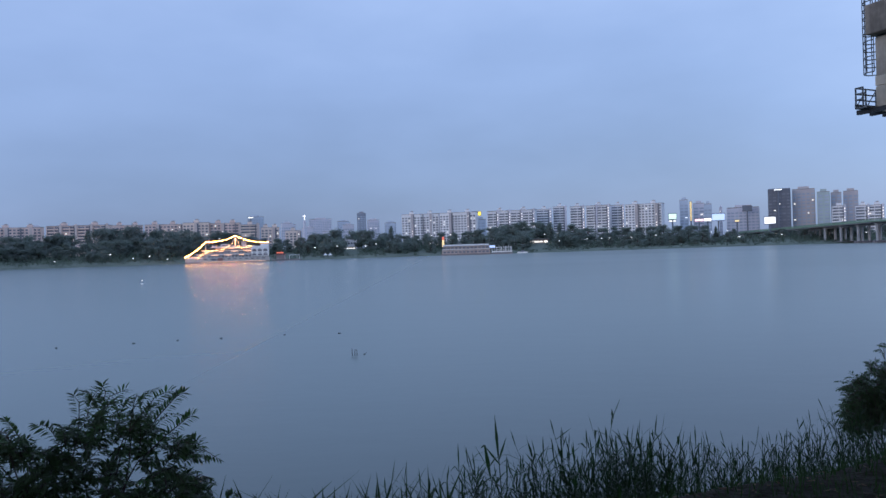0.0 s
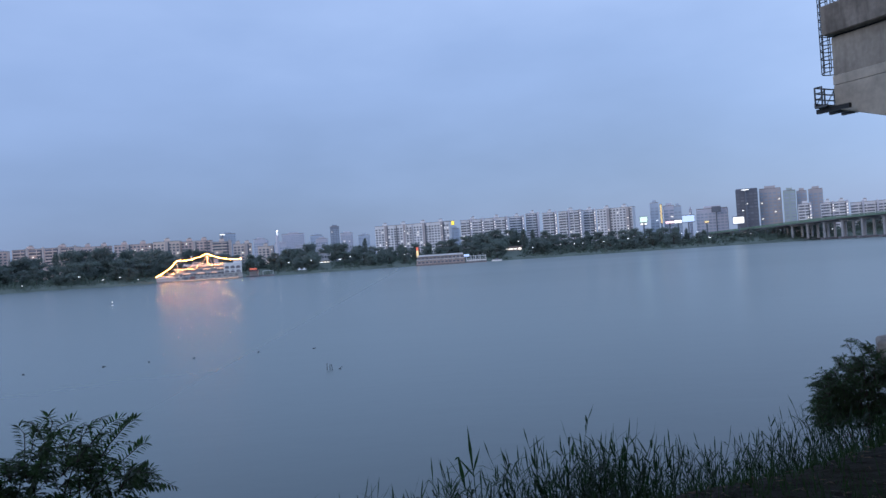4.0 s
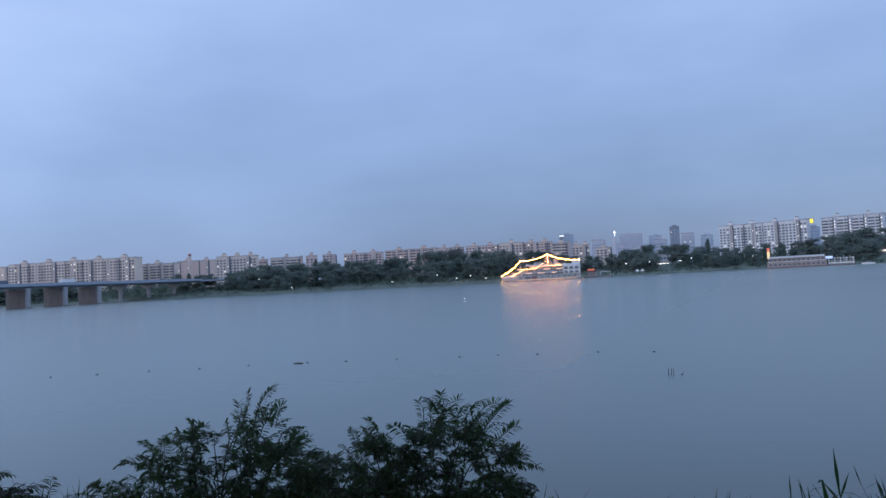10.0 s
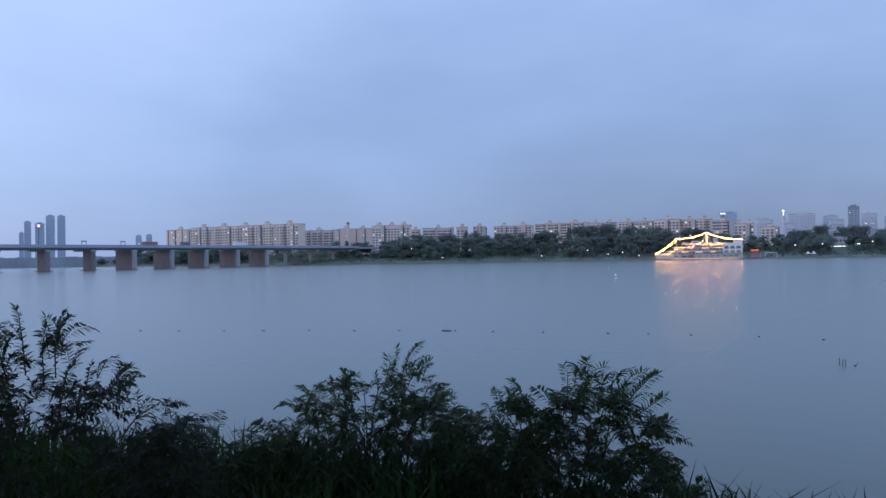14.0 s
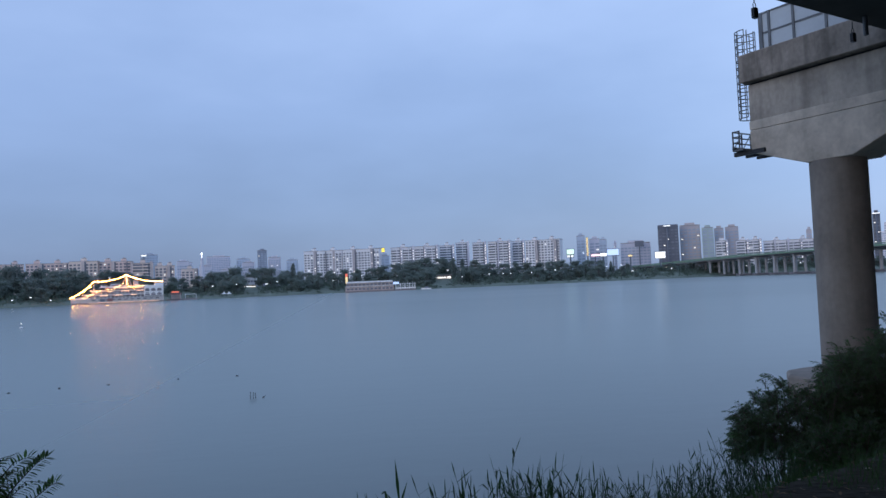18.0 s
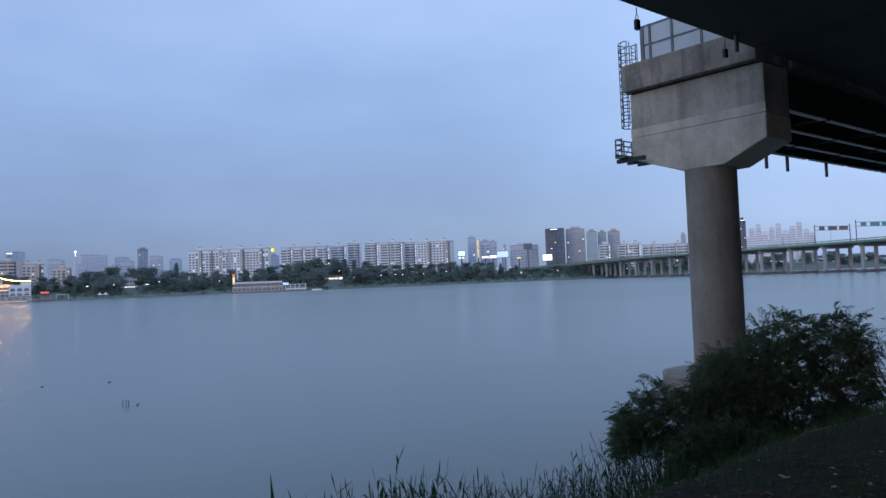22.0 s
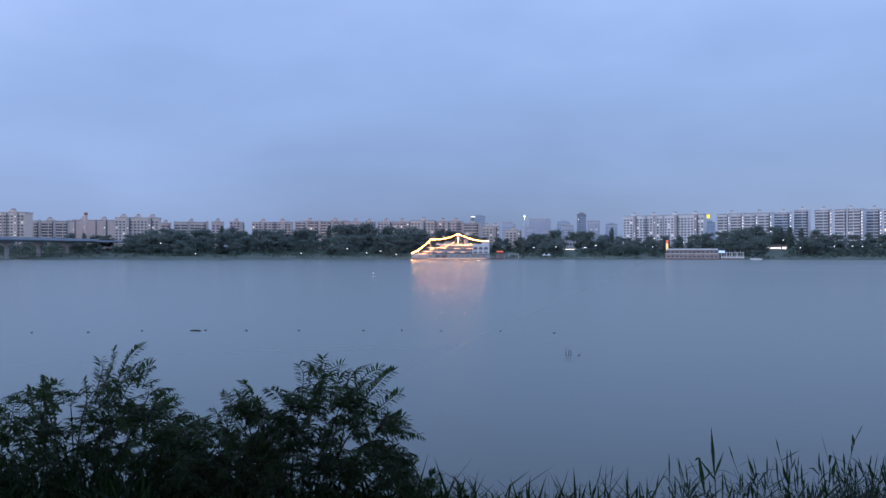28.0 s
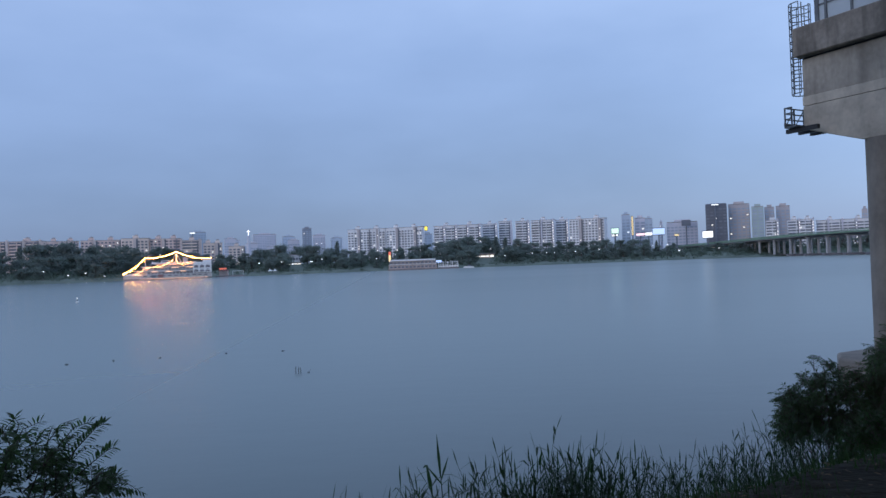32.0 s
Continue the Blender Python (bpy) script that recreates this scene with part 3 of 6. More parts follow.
def panel_frame():
    g = Geo()
    e, uc, nc = EYE, 26.01, 14.94
    u = 25.6 - uc
    for n in (17.38, 17.02, 16.02, 14.77, 13.52, 12.3):
        g.box((u, n - nc, e + 9.17), (0.1, 0.09 if n < 17.1 else 0.16, 1.62))
    for z in (8.4, 9.17, 9.95):
        g.box((u + 0.01, (17.4 + 12.3) / 2 - nc, e + z), (0.07, 5.1, 0.07))
    return g


def build_ladder():
    t = thing("caged_ladder", BANK @ Matrix.Translation((25.85, 17.94, 0)), "caged steel service ladder on the end of the pier cap", "ladder")
    e = EYE
    for du in (-0.22, 0.22):
        part("stile", Geo().tube([(du, 0.12, e + 4.62), (du, 0.12, e + 9.55)], 0.022, 6), M["steel"], t)
    for i in range(16):
        part("rung", Geo().tube([(-0.22, 0.12, e + 4.8 + 0.3 * i), (0.22, 0.12, e + 4.8 + 0.3 * i)], 0.014, 5), M["steel"], t)

    def arc(k, n=12):
        w = math.pi * (-0.12 + 1.24 * k / n)
        return 0.39 * math.cos(w), 0.3 + 0.43 * math.sin(w)
    for i in range(13):
        z = e + 6.05 + 0.292 * i
        part("cage_hoop", Geo().tube([(*arc(k), z) for k in range(13)], 0.022, 5), M["steel"], t)
    for k in (0, 2, 4, 6, 8, 10, 12):
        part("cage_strap", Geo().tube([(*arc(k), e + 6.05), (*arc(k), e + 9.56)], 0.018, 5), M["steel"], t)
    # landing with rails below the ladder
    p = thing("service_platform", BANK @ Matrix.Translation((25.4, 17.86, 0)), "small steel service platform with railings under the ladder", "platform")
    part("floor", Geo().box((0.1, 0.0, e + 4.62), (2.2, 0.46, 0.06)), M["steel"], p)
    for du in (-0.7, 0.0, 0.7):
        part("bracket", Geo().box((du, -0.3, e + 4.5), (0.14, 1.3, 0.16)), M["black"], p)
    for z in (4.92, 5.13, 5.34):
        part("rail", Geo().tube([(-0.98, -0.1, e + z), (-0.98, 0.2, e + z), (1.18, 0.2, e + z), (1.18, -0.1, e + z)], 0.028, 5), M["steel"], p)
    for du, dn in ((-0.98, 0.2), (-0.98, -0.08), (-0.45, 0.2), (0.1, 0.2), (0.65, 0.2), (1.18, 0.2)):
        part("post", Geo().tube([(du, dn, e + 4.6), (du, dn, e + 5.36)], 0.032, 5), M["steel"], p)
    for du in (-0.98, -0.45, 0.1, 0.65):
        part("brace", Geo().tube([(du, 0.2, e + 4.65), (du + 0.53, 0.2, e + 5.3)], 0.018, 5), M["steel"], p)
    part("toe_board", Geo().box((0.1, 0.23, e + 4.71), (2.2, 0.02, 0.14)), M["steel"], p)


def build_ramp():
    t = thing("ramp_deck", BANK, "concrete ramp deck on steel girders beyond the pier", "bridge")
    e = EYE
    part("slab", bevel(Geo().prism([(12.25, e + 7.32), (18.3, e + 7.32), (18.3, e + 8.3), (12.25, e + 8.3)], 0, 27.4, 130).mesh("slab", M["concrete_dirty"]), 0.03), None, t)
    for n in (12.75, 14.55, 16.35, 18.0):
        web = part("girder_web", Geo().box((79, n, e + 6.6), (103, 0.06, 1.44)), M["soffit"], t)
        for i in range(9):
            part("bottom_flange", Geo().box((28.6 + 5.2 * i, n, e + 5.87), (4.75, 0.24, 0.05)), M["flange"], web, "bottom flange toned pale for light off the water")
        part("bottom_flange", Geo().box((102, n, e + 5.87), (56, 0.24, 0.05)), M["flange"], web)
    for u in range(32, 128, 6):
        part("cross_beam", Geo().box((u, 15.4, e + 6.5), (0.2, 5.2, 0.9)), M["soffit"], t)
    for u in (34.6, 36.9, 39.2, 44.0):
        part("drain_pipe", Geo().tube([(u, 18.05, e + 5.85), (u, 18.05, e + 5.05)], 0.09, 8), M["steel"], t, "short grey drain pipe")


build_viaduct()
for lamp_u in (8.3, 12.75, 17.25, 21.9):
    build_hanging_lamp(lamp_u)
build_pier()
build_ladder()
build_ramp()


# ---- the two river bridges ----
def build_left_bridge():
    t = thing("river_bridge", Matrix.Translation((-437, 0, 0)), "long low concrete river bridge on wall-like piers", "bridge")
    part("deck", bevel(Geo().prism([(-11, 13.6), (-11, 14.6), (11, 14.6), (11, 13.6), (7, 12.4), (-7, 12.4)], 1, -60, 470).mesh("deck", M["bridge_blue"]), 0.05), None, t, "pale blue-grey bridge deck")
    for y in range(-58, 470, 6):
        part("parapet", Geo().box((10.8, y + 3, 15.0), (0.25, 5.85, 0.9)), M["bridge_blue"], t)
    part("parapet", Geo().box((-10.8, 205, 15.0), (0.25, 530, 0.9)), M["bridge_blue"], t)
    for i in range(-9, 11):
        y = 182.2 + 26.9 * i
        z0 = -2.5 if y < 402 else 1.0
        b = 0.5 if y < 250 else -9.5       # shorter piers out in the stream
        if i >= 8:      # slender forked columns on the shore
            r = part("pier", bevel(Geo().prism([(-1.1, 0.5), (1.1, 0.5), (1.2, 8.6), (7.6, 11.6), (7.6, 12.38), (-7.6, 12.38), (-7.6, 11.6), (-1.2, 8.6)], 1, y - 0.9, y + 0.9).mesh("pier", M["bridge"]), 0.1), None, t, "slender forked concrete column")
            continue
        # Shade is put into the pier body's colour; later noses stay light as if lit.
        r = part("pier", bevel(Geo().prism([(b, y - 1.5), (8.2, y - 1.5), (9.8, y - 0.7), (9.8, y + 0.7), (8.2, y + 1.5), (b, y + 1.5)], 2, z0, 11.6).mesh("pier", M["bridge_shade_brown"]), 0.1), None, t)
        part("pier_cap", Geo().box((0, y, 12.0), (20.6, 3.6, 0.82)), M["bridge"], r)
        part("pier_nose", Geo().lathe([(1.55, z0), (1.5, 11.6)], 14, (9.3, y, 0)), M["bridge_shade_brown"] if y < 250 else M["bridge"], r)
        part("pier_base", Geo().box((4.6, y, 0.1), (13.5, 4.6, 0.7)), M["bridge_dark"], r)
    # approach over the shore
    part("approach", Geo().prism([(-10, 470), (10, 470), (60, 540), (150, 600), (150, 615), (52, 560), (-10, 500)], 2, 13.2, 14.4), M["bridge_blue"], t)
    for x, y in ((20, 495), (55, 548), (95, 573)):
        part("pier", Geo().lathe([(1.0, 0), (1.0, 13.2)], 10, (x, y, 1.5)), M["bridge"], t)
    # lattice lamp frames on the deck
    for y in (181.7, 230.7, 255.5):
        f = thing("gantry_frame", Matrix.Translation((-437, y, 14.6)), "small steel portal frame standing on the bridge", "gantry", "gantries on the low bridge")
        for dx in (-1.3, 1.3):
            part("post", Geo().tube([(9, dx, 0), (9, dx, 3.1)], 0.2, 6), M["sign_steel"], f)
        part("beam", Geo().box((9, 0, 3.0), (0.3, 3.2, 0.6)), M["sign_steel"], f)
    for y, w, c, mt in ((274.4, 14, "red", "red"), (300.8, 9, "grey", "sign_steel"), (346.6, 14, "white", "canvas")):
        v = thing("lorry" if c != "red" else "bus", Matrix.Translation((-429, y, 14.6)), "%s vehicle standing on the low bridge" % c, "vehicle")
        part("body", bevel(Geo().box((0, 0, 1.9), (2.4, w * 0.75, 2.4)).mesh("body", M[mt]), 0.2), None, v)
        for dy in (-w * 0.25, w * 0.25):
            part("wheel", Geo().tube([(1.0, dy, 0.5), (1.25, dy, 0.5)], 0.5, 10), M["black"], v)


def build_right_bridge():
    a, b = Vector((316, 308, 0)), Vector((326.4, 626, 0))      # row of front columns
    d = (b - a).normalized()
    o = a + Vector((d.y, -d.x, 0)) * 8.5
    m = Matrix(((d.y, d.x, 0, o.x), (-d.x, d.y, 0, o.y), (0, 0, 1, 0), (0, 0, 0, 1)))    # local y runs along the bridge
    t = thing("river_bridge", m, "long river bridge with green parapet on rows of three columns", "bridge")
    top = 16.7
    part("deck", bevel(Geo().prism([(-12, top - 1.3), (-12, top), (12, top), (12, top - 1.3), (10.2, top - 1.9), (-10.2, top - 1.9)], 1, -420, 240).mesh("deck", M["bridge_dark"]), 0.05), None, t, "dark bridge deck and girders")
    part("deck", bevel(Geo().prism([(240, top - 1.9), (240, top), (520, top - 3.2), (520, top - 5.1)], 0, -12, 12).mesh("deck", M["bridge_dark"]), 0.05), None, t)
    for k in range(-70, 40):
        part("fascia", Geo().box((-12.1, k * 6 + 3, top - 0.55), (0.2, 5.92, 1.1)), M["bridge_green"], t)
        r = part("railing", Geo().box((-11.9, k * 6 + 3, top + 0.72), (0.08, 5.9, 0.5)), M["bridge_green"], t)
        part("post", Geo().box((-11.9, k * 6 + 0.1, top + 0.5), (0.14, 0.14, 1.0)), M["bridge_green"], r)
    for k in range(46):
        y = 240 + 6.08 * (k + 0.5)
        z = top - 3.2 * (y - 240) / 280
        part("fascia", Geo().box((-12.1, y, z - 0.55), (0.2, 6.0, 1.1)), M["bridge_green"], t)
        part("railing", Geo().box((-11.9, y, z + 0.6), (0.1, 6.0, 0.9)), M["bridge_green"], t)
    rng = random.Random(6)
    for i in range(-14, 18):
        y = 26.51 * i
        dz = -3.2 * max(0.0, (y - 240) / 280)
        z0 = -2.0 if y < 290 else 1.0
        p = part("pier", bevel(Geo().prism([(-10.6, top - 2.2 + dz), (-10.6, top - 1.92 + dz), (10.6, top - 1.92 + dz), (10.6, top - 2.2 + dz), (9.4, top - 3.3 + dz), (-9.4, top - 3.3 + dz)], 1, y - 1.1, y + 1.1).mesh("pier", M["bridge"]), 0.08), None, t, "pier with three columns on a dark footing")
        for x in (-8.5, 0.0, 8.5):
            c = part("column", Geo().lathe([(1.05, 1.2), (1.05, top - 3.28 + dz)], 12, (x, y, 0)), M["bridge"], p)
        part("footing", bevel(Geo().box((0, y, (1.6 + z0) / 2), (23 + rng.uniform(-1, 1), 4.6, 1.6 - z0)).mesh("footing", M["bridge_dark"]), 0.3), None, p)
        part("bearing_block", Geo().box((-9.4, y, top - 1.75 + dz), (1.3, 1.7, 0.5)), M["bridge"], p)
    for y, mt in ((30, "sign_brown"), (0.6, "sign_teal")):
        g = thing("sign_gantry", m @ Matrix.Translation((0, y, top)), "steel road-sign gantry standing on the green bridge", "gantry", "sign gantries on the green bridge")
        for x in (-11.2, 12.5):
            part("post", Geo().tube([(x, 0, 0), (x, 0, 10.6)], 0.26, 6), M["steel"], g)
        for z in (7.4, 9.6):
            part("beam", Geo().tube([(-11.2, 0, z), (12.5, 0, z)], 0.14, 6), M["steel"], g)
        for x in (-6.6, 0.6, 8.0):
            part("sign_board", bevel(Geo().box((x, -0.3, 8.5), (6.0 if x > -6 else 3.6, 0.2, 2.4)).mesh("sign_board", M[mt]), 0.05), None, g)
    # street lamps on the deck
    for i in range(9):
        l = thing("street_lamp", m @ Matrix.Translation((-11.4, -20 + 38 * i, top - (0.0 if i < 7 else 0.6))), "slim grey lamp post on the green bridge", "street lamp", "lamps on the green bridge")
        part("pole", Geo().tube([(0, 0, 0), (0, 0, 7.4), (1.6, 0, 8.0)], 0.09, 5, 0.05), M["steel"], l)


def build_far_weir():
    """Low wall in place of a hazy band far upstream, seen under the bridge."""
    g = Geo()
    m, w = Vector((*polar(69.5, 1020), 0)), Vector((*polar(51.5, 1020), 0))
    d = (w - m)
    n = Vector((-d.y, d.x, 0)).normalized() * 4
    for i in range(24):
        a, b = m + d * (i / 24), m + d * ((i + 0.985) / 24)
        o = len(g.v)
        for p in (a, b, b + n, a + n):
            g.v.append((p.x, p.y, -1))
        for p in (a, b, b + n, a + n):
            g.v.append((p.x, p.y, rise(0.42, 1020) + (0.6 if i % 2 else 0)))
        g.f.extend([(o, o + 1, o + 5, o + 4), (o + 1, o + 2, o + 6, o + 5), (o + 2, o + 3, o + 7, o + 6), (o + 3, o, o + 4, o + 7), (o + 4, o + 5, o + 6, o + 7)])
    solid("embankment_wall", g, M["slate"], "long wall in place of the hazy band far upstream", "wall")


build_left_bridge()
build_right_bridge()
build_far_weir()


# ---- far town ----
def facade_frame(az1, az2, r1, r2):
    """Frame of a front between two bearings: x along it, y away from the river."""
    a, b = Vector((*polar(az1, r1), 0)), Vector((*polar(az2, r2), 0))
    d = (b - a).normalized()
    m = Matrix(((d.x, -d.y, 0, a.x), (d.y, d.x, 0, a.y), (0, 0, 1, 0), (0, 0, 0, 1)))
    return m, (b - a).length


def windows_mesh(cells, w, h, y):
    g = Geo()
    for x, z in cells:
        g.box((x, y, z), (w, 0.12, h))
    return g


def block(az1, az2, el, r1, r2=None, style="strip", wall="beige", towers=0, lit=0.02, seed=0, deep=12.0, base=8.0, name="apartment_block", label=""):
    """A slab of flats. strip: window columns and stair shafts; gallery: open balcony bands; plain: blank end wall."""
    r2 = r2 or r1
    rng = random.Random(seed * 7 + int(az1 * 10))
    m, w = facade_frame(az1, az2, r1, r2)
    h = rise(el, (r1 + r2) / 2) - base
    words = {"beige": "beige", "pink": "sunset-tinted", "white": "white"}[wall]
    label = label or {"strip": "%s rendered apartment slab with rows of windows", "gallery": "%s apartment slab with open balcony bands", "plain": "plain %s apartment slab seen end on"}[style] % words
    t = thing(name, m @ Matrix.Translation((0, 0, base)), label, "apartment building", "apartment blocks across the river")
    body = Geo().box((w / 2, deep / 2 + 1.3, h / 2), (w, deep, h))
    part("wall", body, M[wall], t)
    if style == "strip":        # bays stand forward in turn
        k = max(1, int(w / 14))
        for j in range(k):
            part("bay", Geo().box(((j + 0.3) * w / k, 1.0, h * 0.5), (w / k * 0.5, 0.62, h * 0.998)), M[wall], t)
    part("roof", Geo().box((w / 2, deep / 2 + 1.3, h + 0.25), (w + 0.5, deep + 0.5, 0.5)), M["roof"], t)
    fl = 2.85
    n = max(3, int(h / fl))
    dark, bright = [], []
    if style == "gallery":
        mods = max(1, int(w / 12))
        mw = w / mods
        for q in range(mods):
            for i in range(n):
                part("balcony", Geo().box(((q + 0.4) * mw, 0.72, i * fl + 0.75), (mw * 0.72, 1.2, 1.2)), M[wall], t)
            part("slot", Geo().box(((q + 0.79) * mw, 1.0, h / 2), (mw * 0.05, 0.7, h - 0.6)), M["window"], t, "dark vertical slot between bays")
            part("stair_shaft", Geo().box(((q + 0.91) * mw, 0.6, (h + 1.6) / 2), (mw * 0.13, 1.5, h + 1.6)), M["stair"] if wall != "white" else M["mauve"], t)
            if wall == "white" and rng.random() < 0.6:
                part("stair_lighting", windows_mesh([((q + 0.91) * mw, i * fl + 1.6) for i in range(n) if rng.random() < 0.75], 0.75, 0.8, -0.2), M["win_lit"], t, "column of lit stairwell lamps", kind="stuff")
        k = max(2, int(w / 6.5))
        for j in range(k + 1):
            part("party_wall", Geo().box((0.3 + (w - 0.6) * j / k, 0.72, h / 2), (0.45, 1.3, h)), M[wall], t)
        for j in range(k):
            for i in range(n):
                c = ((j + 0.5) * w / k, i * fl + 2.0)
                (bright if rng.random() < lit else dark).append(c)
        ww, wh, y = w / k - 0.7, 1.55, 1.28
    else:
        k = max(2, int(w / 3.4))
        for j in range(k):
            for i in range(n):
                c = ((j + 0.5) * w / k, i * fl + 1.55)
                if j % 6 == 3:
                    continue
                (bright if rng.random() < lit else dark).append(c)
        ww, wh, y = w / k * 0.6, 1.45, 0.66
        for j in range(k):
            if j % 6 == 3:
                x = (j + 0.5) * w / k
                part("stair_glazing", Geo().box((x + 2.2, 1.2, h / 2), (1.1, 0.3, h - 1)), M["window"], t, "dark stair glazing")
                s = part("stair_shaft", Geo().box((x, 0.95, (h + 0.6) / 2), (2.6, 0.9, h + 0.6)), M["stair"] if wall != "white" else M["brown"], t)
                for i in range(n):
                    if rng.random() < 0.25:
                        bright.append((x, i * fl + 1.2))
            elif j % 3 == 1:
                part("slot", Geo().box((j * w / k, 1.1, h / 2), (0.9, 0.5, h - 0.6)), M["window"], t, "dark vertical slot between bays")
    if style != "plain" and dark:
        part("window_panes", windows_mesh(dark, ww, wh, y), M["window"], t, "rows of dark windows", kind="stuff")
    if bright:
        part("lit_glazing", windows_mesh([(x, z) for x, z in bright], 0.8, 0.8, 0.45 if style != "gallery" else 1.2), M["win_lit"], t, "a few lit windows", kind="stuff")
    k = towers or max(1, int(w / 28))
    for j in range(k):
        x = (j + 0.5) * w / k
        q = part("stair_head", Geo().box((x, deep / 2, h + 1.7), (4.6, 5.0, 2.6)), M[wall], t)
        part("tank", Geo().box((x + 0.4, deep / 2, h + 3.5), (2.4, 2.8, 1.1)), M["roof"], q)
    return t


def tower(az1, az2, el, r, wall, label, lit=0.03, base=8.0, seed=1, deep=None, crown=True, glowmat="win_lit", rows=3.4):
    """An office or flat tower with window bands and a roof box."""
    rng = random.Random(seed)
    m, w = facade_frame(az1, az2, r, r)
    h = rise(el, r) - base
    deep = deep or w * 0.8
    t = thing("office_tower", m @ Matrix.Translation((0, 0, base)), label, "tower block", "towers on the skyline")
    part("wall", bevel(Geo().box((w / 2, deep / 2, h / 2), (w, deep, h)).mesh("wall", M[wall]), min(1.2, w * 0.04)), None, t)
    if crown:
        part("roof_box", Geo().box((w * 0.5, deep / 2, h + 1.6), (w * 0.5, deep * 0.5, 3.2)), M[wall], t)
        part("roof_rim", Geo().box((w / 2, deep / 2, h + 0.3), (w * 0.98, deep * 0.98, 0.6)), M["roof"], t)
    n, k = max(3, int(h / rows)), max(2, int(w / 4.2))
    dark, bright = [], []
    for i in range(1, n):
        for j in range(k):
            (bright if rng.random() < lit else dark).append(((j + 0.5) * w / k, i * rows))
    part("window_panes", windows_mesh(dark, w / k * 0.72, rows * 0.5, -0.03), M["window" if r < 1200 and wall == "glass_dark" else "haze_window"], t, "rows of dark windows", kind="stuff")
    if bright:
        part("lit_glazing", windows_mesh(bright, w / k * 0.36, rows * 0.24, -0.08), M[glowmat], t, "a few lit windows", kind="stuff")
    return t


def build_town():
    # estate on the upstream side, its walls coloured with the evening sun's warmth
    block(56.3, 54.7, 2.30, 905, 880, "plain", "beige")
    block(54.6, 46.75, 2.58, 860, 770, "strip", "beige", 5, 0.02)
    block(46.6, 43.95, 2.18, 830, 820, "gallery", "beige")
    block(43.85, 41.2, 2.30, 880, 870, "plain", "pink", 2)
    block(41.1, 38.2, 2.52, 790, 780, "strip", "beige", 3)
    block(38.1, 37.3, 2.15, 830, 830, "gallery", "pink")
    block(37.15, 34.7, 2.26, 800, 800, "gallery", "beige", 1)
    block(34.5, 33.6, 2.30, 790, 790, "strip", "pink", 1)
    block(33.2, 32.2, 2.32, 790, 790, "strip", "pink", 1)
    block(31.6, 28.7, 2.32, 815, 805, "strip", "pink", 2)
    block(28.4, 24.5, 2.42, 780, 760, "gallery", "pink", 2, 0.03)
    block(24.3, 22.2, 2.40, 800, 800, "strip", "pink", 2)
    block(22.1, 19.6, 2.42, 780, 775, "strip", "pink", 2, 0.04)
    block(19.5, 17.7, 2.52, 770, 765, "strip", "beige", 1, 0.04)
    block(17.6, 15.5, 2.45, 770, 765, "strip", "pink", 2, 0.04)
    block(15.4, 14.0, 2.30, 740, 740, "gallery", "beige", 1)
    block(13.9, 12.55, 2.06, 780, 780, "strip", "beige", 2, 0.05)
    block(12.1, 10.95, 1.78, 820, 820, "strip", "beige", 1, 0.05)
    # tall white estate
    block(3.18, 0.3, 2.80, 830, 820, "strip", "white", 2, 0.05)
    block(0.2, -2.6, 2.84, 815, 805, "strip", "white", 2, 0.05)
    block(-3.5, -7.2, 2.86, 810, 800, "gallery", "white", 2, 0.05)
    block(-7.3, -8.5, 2.86, 830, 830, "gallery", "white", 1, 0.02)
    block(-8.6, -9.65, 3.02, 840, 840, "gallery", "white", 1)
    block(-9.9, -11.0, 2.98, 810, 810, "gallery", "white", 1)
    block(-11.1, -12.85, 3.00, 805, 800, "gallery", "white", 1)
    block(-13.0, -13.95, 2.95, 815, 815, "gallery", "white", 1)
    block(-14.0, -16.65, 2.96, 800, 790, "strip", "white", 2, 0.05)
    block(-28.0, -28.85, 2.18, 800, 800, "gallery", "white", 1, 0.06)
    block(-29.4, -31.1, 2.12, 820, 820, "gallery", "white", 2, 0.05)
    block(-31.2, -34.6, 1.98, 830, 830, "gallery", "white", 2, 0.05)
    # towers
    g = "tower far behind the estate with haze in its blue-grey colour"
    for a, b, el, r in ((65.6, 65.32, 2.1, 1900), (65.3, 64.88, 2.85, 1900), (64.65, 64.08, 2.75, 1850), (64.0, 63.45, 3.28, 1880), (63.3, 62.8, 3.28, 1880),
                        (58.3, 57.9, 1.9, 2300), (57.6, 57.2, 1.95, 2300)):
        tower(a, b, el, r, "haze_blue", g, 0.02, seed=int(a * 10), rows=5)
    tower(14.85, 13.68, 2.88, 1250, "haze_blue", "grey office tower with a lit rooftop sign", 0.01, seed=2)
    tower(10.3, 8.6, 2.62, 1500, "mauve", "broad mauve-grey office building behind the trees", 0.01, seed=3)
    tower(8.15, 7.2, 2.40, 1500, "haze_blue", "low blue-grey office building on the skyline", 0.01, seed=4)
    tower(6.62, 5.93, 3.0, 1350, "hazed_slate", "slim dark office tower standing alone", 0.01, seed=5)
    tower(5.85, 4.9, 2.45, 1500, "mauve", "mauve-grey office building on the skyline", 0.02, seed=6)
    tower(4.5, 3.6, 2.2, 1300, "haze_blue", "blue-grey office building on the skyline", 0.03, seed=7)
    tower(12.4, 11.3, 2.25, 1600, "mauve", "faint grey office building on the skyline", 0.02, seed=8)
    tower(-2.62, -3.4, 2.25, 900, "haze_blue", "grey office building under a yellow sign", 0.03, seed=9)
